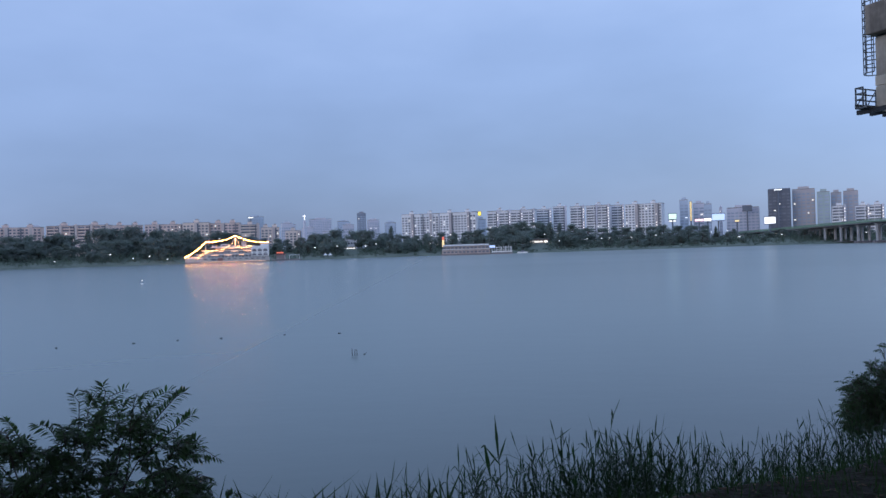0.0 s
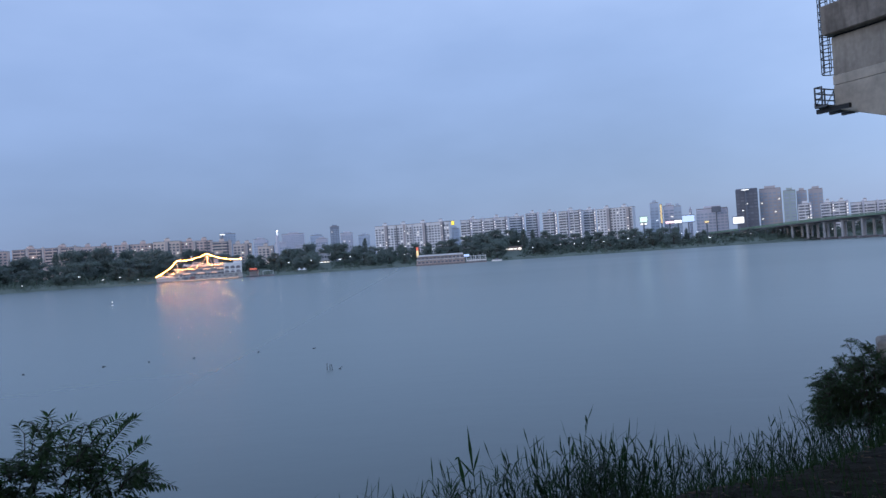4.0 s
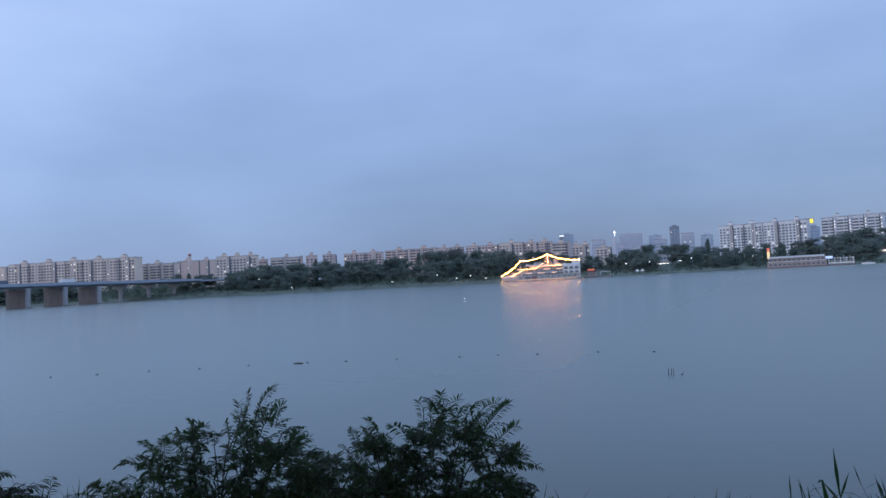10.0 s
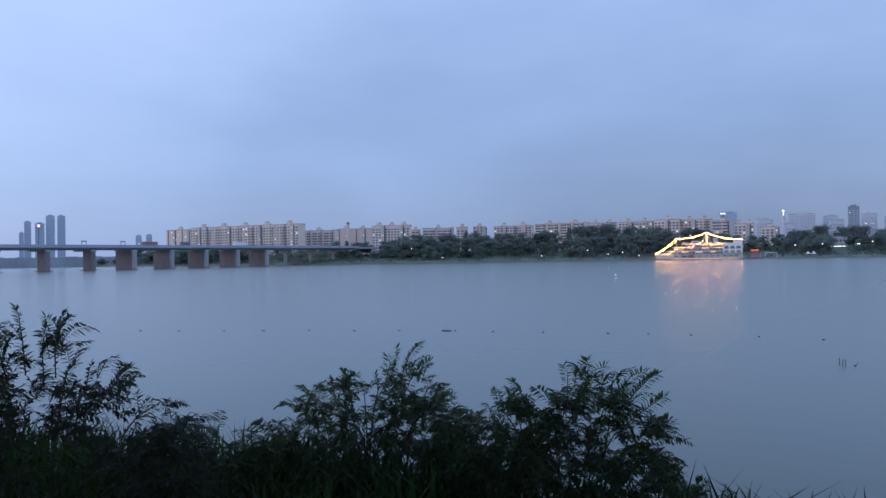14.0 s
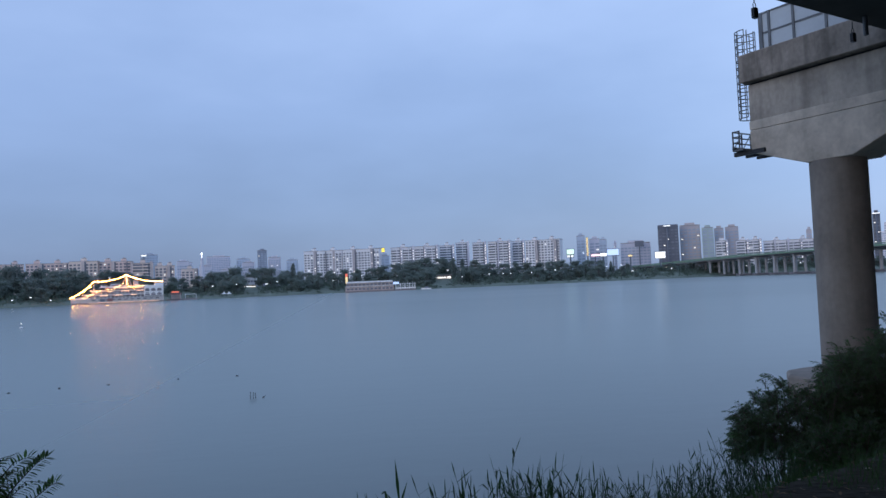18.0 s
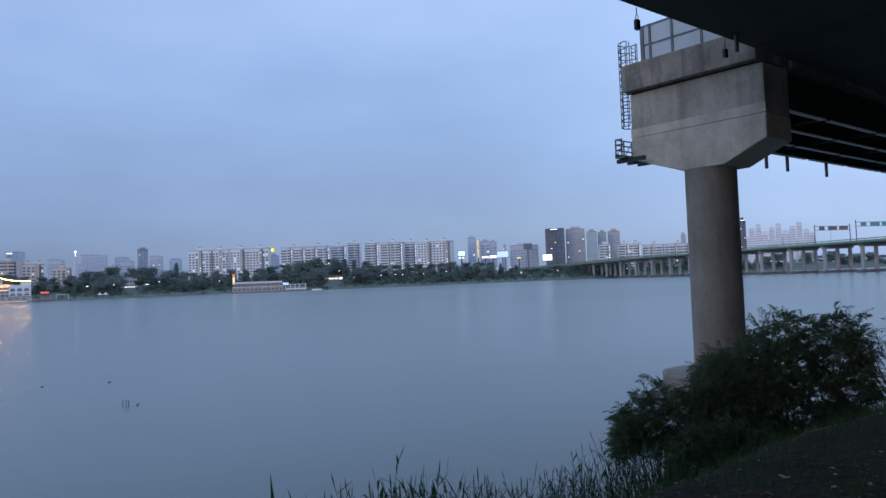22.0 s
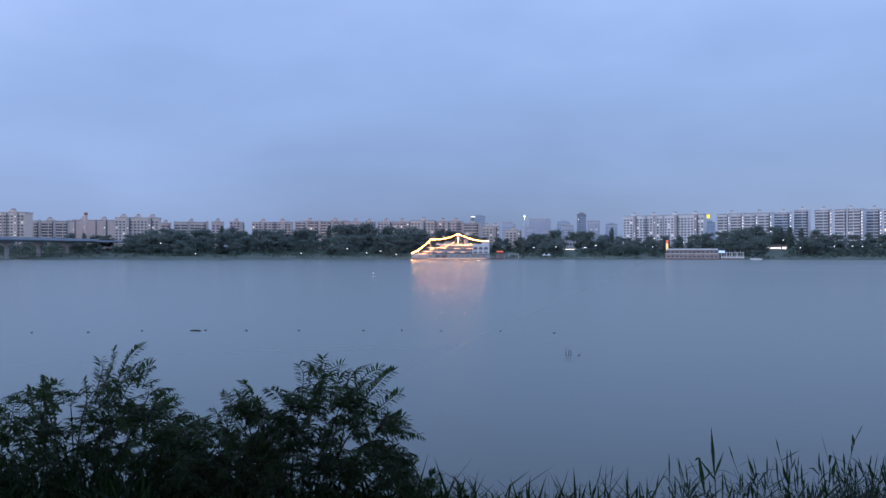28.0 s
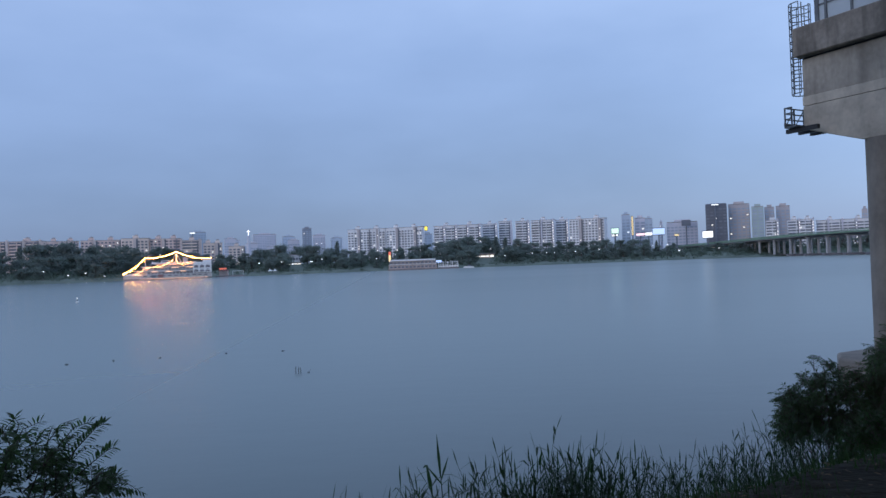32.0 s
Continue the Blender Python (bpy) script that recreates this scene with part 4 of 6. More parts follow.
    tower(-17.95, -18.58, 3.12, 860, "haze_blue", "blue-grey office tower with white lights down its edge", 0.12, seed=10, glowmat="lamp_white")
    tower(-18.9, -19.7, 2.82, 870, "mauve", "grey office block with bright signs at its foot", 0.05, seed=11)
    tower(-19.65, -20.2, 2.74, 850, "haze_blue", "blue glass office block beside the signs", 0.05, seed=12)
    tower(-20.72, -20.92, 2.42, 900, "mauve", "thin grey tower behind the billboard", 0.05, seed=13)
    tower(-21.2, -23.4, 2.38, 880, "mauve", "broad mauve-grey department store", 0.02, seed=14)
    tower(-23.98, -25.45, 3.62, 850, "glass_dark", "black glass office tower with few lit rooms", 0.05, seed=15, crown=False)
    tower(-25.55, -26.98, 3.46, 870, "brown", "brown stone office tower with lit rooms", 0.05, seed=16)
    tower(-27.1, -27.9, 3.2, 860, "green_glass", "pale green glass tower", 0.02, seed=17)
    tower(-27.95, -28.6, 3.1, 880, "brown", "brown-grey tower with a red-topped roof box", 0.02, seed=18)
    tower(-28.7, -29.6, 3.15, 900, "brown", "plain brown-grey apartment tower", 0.02, seed=19)
    tower(-34.0, -34.35, 2.6, 850, "brown", "slim tower with warm lights at its top", 0.2, seed=20)
    tower(-38.05, -38.5, 3.45, 900, "glass_dark", "dark office tower with a white crown light", 0.06, seed=21)
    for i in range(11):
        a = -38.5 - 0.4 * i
        tower(a, a - 0.42, 2.2 + 0.25 * math.sin(i * 1.3), 2300, "hazed_tower", "apartment tower far downstream with haze in its pale colour", 0.0, seed=80 + i, rows=6, crown=False)
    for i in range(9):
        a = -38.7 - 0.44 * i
        tower(a, a - 0.36, 2.75 + 0.3 * math.sin(i * 2.1), 2100, "hazed_tower", "apartment tower far downstream with haze in its pale colour", 0.0, seed=30 + i, rows=6)
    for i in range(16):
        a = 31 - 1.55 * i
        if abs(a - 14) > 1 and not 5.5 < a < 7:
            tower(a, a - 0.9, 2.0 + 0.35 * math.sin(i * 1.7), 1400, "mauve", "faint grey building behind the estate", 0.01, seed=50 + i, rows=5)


def sign(az1, az2, el1, el2, r, material, label, pole=None, parts=1):
    m, w = facade_frame(az1, az2, r, r)
    z0, z1 = rise(el1, r), rise(el2, r)
    t = thing("illuminated_sign", m, label, "sign")
    part("frame", Geo().box((w / 2, 0.6, (z0 + z1) / 2), (w + 0.8, 0.8, z1 - z0 + 0.8)), M["sign_steel"], t)
    for i in range(parts):
        h = (z1 - z0) / parts
        part("face", Geo().box((w / 2, 0.1, z0 + h * (i + 0.5)), (w, 0.25, h * (0.92 if parts == 1 else 0.7))), M[material], t, "glowing sign face")
    part("pole", Geo().tube([(w / 2, 1.2, pole if pole is not None else 8.0), (w / 2, 1.2, (z0 + z1) / 2)], 0.7, 8), M["sign_steel"], t)


def build_signs():
    sign(-2.40, -3.03, 2.56, 2.88, 890, "sign_yellow", "bright yellow rooftop sign board")
    sign(-17.18, -17.7, 1.75, 2.15, 840, "sign_green", "pale green glowing sign board")
    sign(-17.2, -17.65, 1.55, 1.68, 842, "sign_white", "white strip sign under the green board")
    sign(-18.68, -18.80, 1.58, 2.98, 845, "sign_gold", "tall gold sign column of stacked lamps", parts=16)
    sign(-19.0, -19.6, 1.52, 1.68, 820, "sign_pink", "pink glowing shop sign")
    sign(-19.65, -20.15, 1.5, 1.72, 818, "sign_white", "white-pink glowing shop sign")
    sign(-20.2, -21.06, 1.52, 2.02, 800, "sign_blue", "large pale blue video billboard on a pole")
    # Glowing panel added to imitate the pink-lit top of the tower.
    sign(64.5, 64.36, 2.5, 2.7, 1845, "sign_pink", "glowing pink panel in place of the lit tower top")
    sign(-22.3, -22.9, 2.12, 2.5, 870, "sign_steel", "dark unlit rooftop screen")
    sign(-21.75, -22.05, 1.38, 1.5, 800, "sign_gold", "small gold glowing shop sign")
    sign(-23.72, -24.43, 1.14, 1.63, 780, "sign_white", "bright white billboard beside the bridge")
    sign(14.8, 14.45, 2.8, 2.88, 1240, "sign_white", "white lit rooftop lettering bars on the office tower")
    sign(-24.4, -24.9, 3.5, 3.56, 845, "sign_white", "white lit lettering bar on the black tower")
    sign(-38.05, -38.5, 3.42, 3.47, 895, "sign_white", "white light bar along the tower top")


def build_church():
    x, y = polar(10.63, 900)
    t = thing("church_tower", Matrix.Translation((x, y, 8)), "slim white church tower topped by a lit cross", "tower")
    h = rise(2.55, 900) - 8
    part("shaft", Geo().lathe([(3.0, 0), (2.3, h * 0.6), (1.4, h)], 8), M["mauve"], t)
    g = Geo().box((0, -0.2, h + 3.6), (0.6, 0.6, 6.4)).box((0, -0.2, h + 5.0), (2.8, 0.6, 0.6))
    part("cross", g, M["lamp_white"], t, "white glowing cross")
    # factory stack on the upstream estate
    x, y = polar(42.94, 860)
    s = thing("chimney_stack", Matrix.Translation((x, y, 8)), "slim brick chimney of the heating plant", "chimney")
    part("shaft", Geo().lathe([(2.4, 0), (1.5, rise(2.86, 860) - 8)], 10), M["pink"], s)
    part("rim", Geo().lathe([(1.9, 0), (1.9, 2.0)], 10, (0, 0, rise(2.86, 860) - 11)), M["red"], s)


build_town()
build_signs()
build_church()


# ---- excursion ship and landing stages ----
def build_ship():
    bow, stern = Vector((*polar(19.4, 552), 0)), Vector((*polar(13.36, 552), 0))
    d = (stern - bow).normalized()
    L = (stern - bow).length
    m = Matrix(((d.x, -d.y, 0, bow.x), (d.y, d.x, 0, bow.y), (0, 0, 1, 0), (0, 0, 0, 1)))
    t = thing("excursion_ship", m, "white multi-deck excursion ship hung with yellow string lights", "ship")
    W = 5.5

    def plan(x0, x1, w, nose):
        return [(x0, 0), (x0 + nose * 0.45, -w * 0.62), (x0 + nose, -w), (x1, -w), (x1, w), (x0 + nose, w), (x0 + nose * 0.45, w * 0.62)]
    part("hull", Geo().prism(plan(0.6, L, W, 12), 2, -0.8, 0.75), M["ship_hull"], t, "dark hull at the waterline")
    part("bulwark", Geo().prism(plan(0, L, W + 0.1, 13), 2, 0.75, 3.2), M["ship_grey"], t)
    part("bow_rail", Geo().prism(plan(-0.4, 12, W * 0.9, 11), 2, 3.2, 4.1), M["ship_white"], t)
    levels = [(8, L - 0.5, 5.2, 3.2, 5.9), (12, L - 0.4, 5.0, 6.0, 8.6), (20, L - 8, 4.2, 8.8, 10.8)]
    for i, (x0, x1, w, z0, z1) in enumerate(levels):
        dk = part("deck_house", Geo().prism(plan(x0 + 1.0, x1, w - 0.8, 6), 2, z0, z1 - 0.35), M["ship_grey"], t)
        part("deck_plate", Geo().prism(plan(x0, x1 + 0.3, w + 0.25, 6), 2, z1 - 0.33, z1), M["ship_white"], dk)
        k = int((x1 - x0 - 8) / 2.3)
        g = Geo()
        for j in range(k):
            g.box((x0 + 7.6 + (j + 0.5) * (x1 - x0 - 8) / k, -w + 0.76, (z0 + z1) / 2 - 0.1), (1.75, 0.1, 1.5))
        part("cabin_glazing", g, M["ship_glass"], dk, "row of dark cabin windows", kind="stuff")
        g = Geo()
        for j in range(0, k + 1):
            x = x0 + 7 + j * (x1 - x0 - 7.5) / k
            g.tube([(x, -w - 0.1, z0), (x, -w - 0.1, z1)], 0.07, 5)
        part("stanchions", g, M["ship_white"], dk, kind="stuff")
        part("handrail", Geo().box(((x0 + 7 + x1) / 2, -w - 0.12, z0 + 1.0), (x1 - x0 - 7, 0.06, 0.08)), M["ship_white"], dk)
        rng = random.Random(i)
        g = Geo()
        for j in range(0, k, 4):
            ln = min(4, k - j) * (x1 - x0 - 8) / k
            g.box((x0 + 7.6 + j * (x1 - x0 - 8) / k + ln / 2, -w + 0.66, z1 - 0.55), (ln * rng.uniform(0.25, 0.55), 0.1, 0.2))
        part("deck_lighting", g, M["lamp_deck"], dk, "warm lamps under the deck", kind="stuff")
    # tall arched block at the stern
    part("stern_block", bevel(Geo().box((L - 6.4, 0, 7.6), (12.4, 10.6, 7.4)).mesh("stern_block", M["ship_white"]), 0.2), None, t, "tall white stern block with arched openings")
    for z in (5.4, 8.2):
        for j in range(3):
            x = L - 10.6 + 3.9 * j
            o = [(x - 1.4, z - 0.9), (x + 1.4, z - 0.9), (x + 1.4, z + 0.3), (x + 0.9, z + 0.85), (x, z + 1.05), (x - 0.9, z + 0.85), (x - 1.4, z + 0.3)]
            part("arch_opening", Geo().prism(o, 1, -5.42, -5.28), M["ship_glass"], t, "dark arched opening")
    part("stern_wall", Geo().box((L - 3.0, 0, 12.2), (5.6, 8, 1.9)), M["ship_white"], t)
    part("wheelhouse", bevel(Geo().box((27.5, 0, 11.9), (6, 6, 2.2)).mesh("wheelhouse", M["ship_white"]), 0.2), None, t)
    part("wheelhouse_window", Geo().box((27.4, -3.02, 12.2), (4.6, 0.08, 0.8)), M["window"], t)
    part("funnel", bevel(Geo().box((40.5, 0, 13.0), (3.2, 3.4, 4.2)).mesh("funnel", M["ship_grey"]), 0.3), None, t, "grey funnel")
    part("entrance", Geo().box((24, -5.62, 2.3), (3.6, 0.1, 2.0)), M["red"], t)
    part("entrance_window", Geo().box((19.5, -5.62, 2.2), (2.8, 0.1, 1.6)), M["window"], t)
    g = Geo()
    for x in range(14, int(L) - 3, 4):
        g.box((x, -5.64, 2.45), (2.2, 0.06, 0.7))
    part("hull_glazing", g, M["ship_glass"], t, kind="stuff")
    for x0, x1, z in ((3.5, 10.5, 4.9), (6.5, 14.5, 6.6), (11.0, 20.0, 9.3)):      # stepped fore decks
        fd = part("fore_deck", Geo().prism(plan(x0, x1, 4.7, 5), 2, z - 0.5, z - 0.2), M["ship_white"], t)
        part("fore_screen", Geo().prism(plan(x0 + 1.6, x1, 4.1, 4), 2, z - 1.7, z - 0.5), M["ship_grey"], fd)
        part("fore_lamp", Geo().box((x0 + 4.4, -4.4, z - 0.75), (3.0, 0.2, 0.2)), M["lamp_deck"], fd, "warm lamp strip")
        part("fore_rail", Geo().box(((x0 + x1) / 2 + 1.5, -4.75, z + 0.7), (x1 - x0 - 4, 0.06, 0.1)), M["ship_white"], fd)
    rc = random.Random(77)
    for _ in range(18):
        x = rc.uniform(18, L - 14)
        part("deck_locker", Geo().box((x, rc.uniform(-3.6, -1.5), 11.2 + rc.uniform(0, 0.5)), (rc.uniform(0.8, 2.6), 1.0, rc.uniform(0.6, 1.5))), M[rc.choice(("ship_white", "ship_grey", "ship_white"))], t)
    for x in (17.5, 22.0, 30.5, 44.0):
        part("canopy", Geo().prism([(x, 10.9), (x + 2.6, 11.9), (x + 5.2, 10.9), (x + 5.2, 10.75), (x, 10.75)], 1, -4.0, -1.0), M["ship_white"], t, "small white canopy on the top deck")
    posts = [(14.2, 15.0), (34.6, 19.0), (L - 0.6, 13.9)]
    for x, z in posts:
        part("mast", Geo().tube([(x, 0, 3), (x, 0, z)], 0.28, 8, 0.16), M["ship_white"], t)
    part("mast_brace", Geo().tube([(31, 0, 11), (34.6, 0, 18.8)], 0.18, 6), M["ship_white"], t)
    part("mast_brace", Geo().tube([(38, 0, 11), (34.6, 0, 18.8)], 0.18, 6), M["ship_white"], t)

    def string(name, pts, sag, step=0.9, side=-0.3, bulb=0.22):
        out = []
        for (x0, z0), (x1, z1) in zip(pts, pts[1:]):
            k = max(3, int(math.hypot(x1 - x0, z1 - z0) / step))
            s = sag * math.hypot(x1 - x0, z1 - z0)
            for i in range(k + 1):
                f = i / k
                out.append((x0 + (x1 - x0) * f, side, z0 + (z1 - z0) * f - 4 * s * f * (1 - f)))
        cable = part(name, Geo().tube(out, 0.04, 5), M["ship_grey"], t, "light garland with yellow bulbs")
        g = Geo()
        for p in out:
            g.lathe([(0.02, -bulb * 1.15), (bulb, -bulb * 0.45), (bulb, bulb * 0.45), (0.02, bulb * 1.15)], 6, p)
        part("bulb", g, M["lamp_yellow"], cable, kind="stuff")
    string("light_garland", [(0, 4.6), posts[0], posts[1], posts[2]], 0.07)
    string("light_garland", [(8.5, 3.6), (12.5, 6.4), (17, 8.4), (26, 9.6), (33, 13.6)], 0.02, 0.9, -5.5, 0.085)
    string("light_garland", [(2.0, 4.4), (7, 7.6), (13.6, 12.6)], 0.03, 0.9, -2.0, 0.085)
    string("light_garland", [(34.6, 18.6), (35.4, 11.5), (39, 9.4)], 0.0, 0.9, -4.5, 0.085)
    string("light_garland", [(36, 10.6), (44, 11.6), (L - 8, 11.2)], 0.06, 0.9, -4.6, 0.085)
    # Emissive board added at the mast to strengthen the ship's warm light.
    part("mast_glow", Geo().box((34.6, -0.4, 14.8), (0.8, 0.3, 5.0)), M["lamp_warm"], t, "glowing board added for warm light at the mast")
    part("waterline_strip", Geo().box((L / 2 + 4, -5.66, 0.62), (L - 14, 0.08, 0.16)), M["lamp_warm"], t, "warm lamps along the waterline")


def build_barge():
    a = Vector((*polar(0.09, 556), 0))
    b = Vector((*polar(-3.67, 556), 0))
    d = (b - a).normalized()
    m = Matrix(((d.x, -d.y, 0, a.x), (d.y, d.x, 0, a.y), (0, 0, 1, 0), (0, 0, 0, 1)))
    L = (b - a).length
    t = thing("floating_restaurant", m, "brown two-storey floating restaurant with a white roof", "floating building")
    part("pontoon", Geo().box((L / 2, 5, 0.35), (L + 1, 13, 1.3)), M["ship_hull"], t)
    part("lower_wall", Geo().box((L / 2, 5.2, 2.4), (L, 11, 3.0)), M["brick"], t)
    part("upper_wall", Geo().box((L / 2, 5.2, 5.4), (L * 0.96, 10, 2.8)), M["brick"], t)
    part("roof", bevel(Geo().box((L / 2, 5, 7.4), (L * 0.95, 11.5, 1.2)).mesh("roof", M["canvas"]), 0.2), None, t, "long white roof fascia")
    for z in (2.3, 5.5):
        for j in range(12):
            part("window", Geo().box((L * (j + 0.7) / 12.4, -0.36 if z < 3 else 0.14, z), (1.9, 0.12, 1.3)), M["window"], t)
    part("gallery_rail", Geo().box((L / 2, -1.0, 4.35), (L, 0.12, 0.35)), M["canvas"], t)
    part("gallery_rail", Geo().box((L / 2, -1.35, 1.35), (L, 0.1, 0.7)), M["brick"], t)
    part("chimney_lower", Geo().box((1.0, 3, 9.2), (1.5, 1.5, 5.2)), M["sign_gold"], t, "lit pale chimney sign")
    part("chimney_upper", Geo().box((1.0, 3, 13.0), (1.5, 1.5, 2.4)), M["sign_red"], t, "lit red chimney top")
    p = thing("floating_terrace", m @ Matrix.Translation((L + 1, 0, 0)), "open white-framed floating terrace with a blue sign", "floating building")
    part("pontoon", Geo().box((8, 5, 0.35), (15.5, 12, 1.2)), M["ship_hull"], p)
    for x in (0.5, 4, 7.5, 11, 15):
        for y in (0, 9):
            part("post", Geo().tube([(x, y, 0.9), (x, y, 5.6)], 0.16, 6), M["canvas"], p)
    part("roof_frame", Geo().box((8, 0, 5.0), (15, 0.3, 0.3)), M["canvas"], p)
    for x in (2.2, 5.8, 9.3, 13.0):
        part("mast", Geo().tube([(x, 0.4, 0.9), (x, 0.4, 6.6)], 0.12, 6), M["canvas"], p)
    part("rail", Geo().box((8, -0.3, 1.9), (15, 0.2, 1.0)), M["ship_white"], p)
    part("rail", Geo().box((8, -0.3, 3.3), (15, 0.15, 0.2)), M["ship_white"], p)
    part("blue_sign", Geo().box((0.6, -0.5, 5.8), (4.2, 0.3, 1.6)), M["sign_blue"], p, "pale blue glowing sign")
    s = thing("moored_boat", m @ Matrix.Translation((L + 24, -1, 0)), "small white motor boat moored beside the terrace", "boat")
    part("hull", Geo().prism([(-4, 0.4), (-3, 1.3), (4, 1.0), (4, -0.2), (-3, -0.2)], 1, -1.2, 1.2), M["ship_white"], s)
    part("cabin", Geo().prism([(-1.2, 1.2), (-0.4, 2.3), (1.6, 2.2), (2.0, 1.1)], 1, -0.8, 0.8), M["window"], s)


def build_stage():
    x, y = polar(12.1, 560)
    t = thing("landing_stage", Matrix.Translation((x, y, 0)), "low floating landing stage with a red kiosk roof", "landing stage")
    part("pontoon", Geo().box((0, 3, 0.4), (20, 8, 1.1)), M["ship_hull"], t)
    part("kiosk", Geo().box((-4.5, 3, 2.5), (6, 4, 3.2)), M["brick"], t)
    part("kiosk_roof", Geo().box((-4.5, 2.5, 4.6), (6.6, 5, 0.9)), M["red"], t)
    # Glowing board added to bring out the kiosk's own red.
    part("kiosk_sign", Geo().box((-4.5, 0.2, 5.9), (5, 0.3, 1.0)), M["sign_red"], t, "glowing red board added for the kiosk's red tone")
    for px in (2.5, 10):
        part("post", Geo().tube([(px, 0, 0.9), (px, 0, 4.0)], 0.16, 6), M["canvas"], t)
    part("beam", Geo().box((6.2, 0, 4.0), (8, 0.3, 0.3)), M["canvas"], t)
    for i, az in enumerate((9.12, 8.76)):
        x, y = polar(az, 562)
        n = thing("peaked_tent", Matrix.Translation((x, y, 1.0)), "white peaked canvas tent at the water's edge", "tent", "peaked tents")
        part("roof", Geo().add([(-1.7, -1.7, 1.9), (1.7, -1.7, 1.9), (1.7, 1.7, 1.9), (-1.7, 1.7, 1.9), (-0.5, -0.5, 2.7), (0.5, -0.5, 2.7), (0.5, 0.5, 2.7), (-0.5, 0.5, 2.7), (0, 0, 4.0)],
                               [(0, 1, 5, 4), (1, 2, 6, 5), (2, 3, 7, 6), (3, 0, 4, 7), (4, 5, 8), (5, 6, 8), (6, 7, 8), (7, 4, 8)]), M["canvas"], n)
        for sx in (-1.6, 1.6):
            for sy in (-1.6, 1.6):
                part("leg", Geo().tube([(sx, sy, -0.3), (sx, sy, 1.95)], 0.06, 5), M["steel"], n)
    x, y = polar(7.25, 676)
    h = thing("park_pavilion", Matrix.Translation((x, y, 8.2)), "pale low park building on the slope among trees", "building")
    part("wall", Geo().box((0, 0, 4.0), (12.6, 8, 8)), M["white"], h)
    part("roof", Geo().box((0, 0, 8.3), (13.6, 9, 0.6)), M["roof"], h)
    for i in range(5):
        part("window", Geo().box((-4.8 + 2.4 * i, -4.05, 4.6), (1.5, 0.12, 1.6)), M["window"], h)
    x, y = polar(7.3, 655)
    h = thing("lit_kiosk", Matrix.Translation((x, y, 6.8)), "long park kiosk with a white lit front", "kiosk")
    part("wall", Geo().box((0, 2, 1.2), (11.6, 3, 2.4)), M["ship_grey"], h)
    part("roof", Geo().box((0, 1.6, 2.55), (12.4, 4.4, 0.3)), M["roof"], h)
    for i, w in enumerate((2.6, 1.5, 3.0, 1.8)):
        part("front", Geo().box((-4.2 + 2.9 * i, 0.4, 1.1), (w, 0.12, 1.0)), M["win_lit"], h, "glowing kiosk front")
    x, y = polar(-7.47, 668)
    k = thing("lit_kiosk", Matrix.Translation((x, y, 7.6)), "warmly lit park kiosk among the trees", "kiosk")
    part("wall", Geo().box((0, 2, 1.9), (16.5, 5, 3.8)), M["brick"], k)
    part("roof", Geo().box((0, 1.4, 3.9), (17.5, 6.4, 0.4)), M["roof"], k)
    for i, w in enumerate((3.4, 4.2, 2.6, 3.0)):
        part("front", Geo().box((-6.0 + 4.0 * i, -0.62, 1.5), (w, 0.12, 1.0 if i < 3 else 1.7)), M["win_lit"], k, "glowing open shop front")


build_ship()
build_barge()
build_stage()


# ---- small things on the water ----
def build_floats():
    spots = [(58.3, 52.6), (55.7, 51), (52.5, 49.7), (49.6, 48.6), (46.25, 47.7), (42.8, 46.5), (39.3, 46), (34.9, 45.1), (31.96, 44.4),
             (28.1, 43.7), (23.2, 43.1), (20.2, 43.1), (17.1, 42.7), (12.5, 42.6), (61.0, 53.6), (8.4, 42.0)]
    for i, (az, r) in enumerate(spots):
        x, y = polar(az, r)
        t = thing("fishing_float", Matrix.Translation((x, y, 0)) @ Matrix.Rotation(i * 1.3, 4, "Z"), "small dark float lying on the water", "float", "line of floats")
        part("body", Geo().lathe([(0.03, -0.06), (0.05, -0.03), (0.06, 0.01), (0.045, 0.04), (0.015, 0.052)], 10), M["buoy"], t, smooth=True)
        part("ring", Geo().tube([(0.06, 0, 0.01), (0.11, 0.02, 0.02), (0.13, 0, 0.03)], 0.012, 5), M["buoy"], t)
    x, y = polar(35.6, 45.0)
    t = thing("floating_log", Matrix.Translation((x, y, 0)), "half-sunk dark log with twigs on the water", "driftwood")
    part("trunk", Geo().tube([(-0.35, 0, 0), (0.0, 0.05, 0.03), (0.35, 0, 0.01)], 0.05, 7, 0.03), M["timber"], t)
    part("twig", Geo().tube([(0.1, 0, 0.02), (0.2, 0.08, 0.1)], 0.012, 5), M["timber"], t)
    x, y = polar(22.4, 142)
    b = thing("marker_buoy", Matrix.Translation((x, y, 0)), "white lit marker buoy on the river", "buoy")
    part("base", Geo().lathe([(0.22, -0.2), (0.26, 0.05), (0.12, 0.2)], 12), M["canvas"], b)
    part("post", Geo().tube([(0, 0, 0.2), (0, 0, 0.6)], 0.04, 6), M["steel"], b)
    part("lantern", Geo().lathe([(0.05, 0.0), (0.09, 0.09), (0.05, 0.16)], 10, (0, 0, 0.6)), M["sign_white"], b, "white lantern")


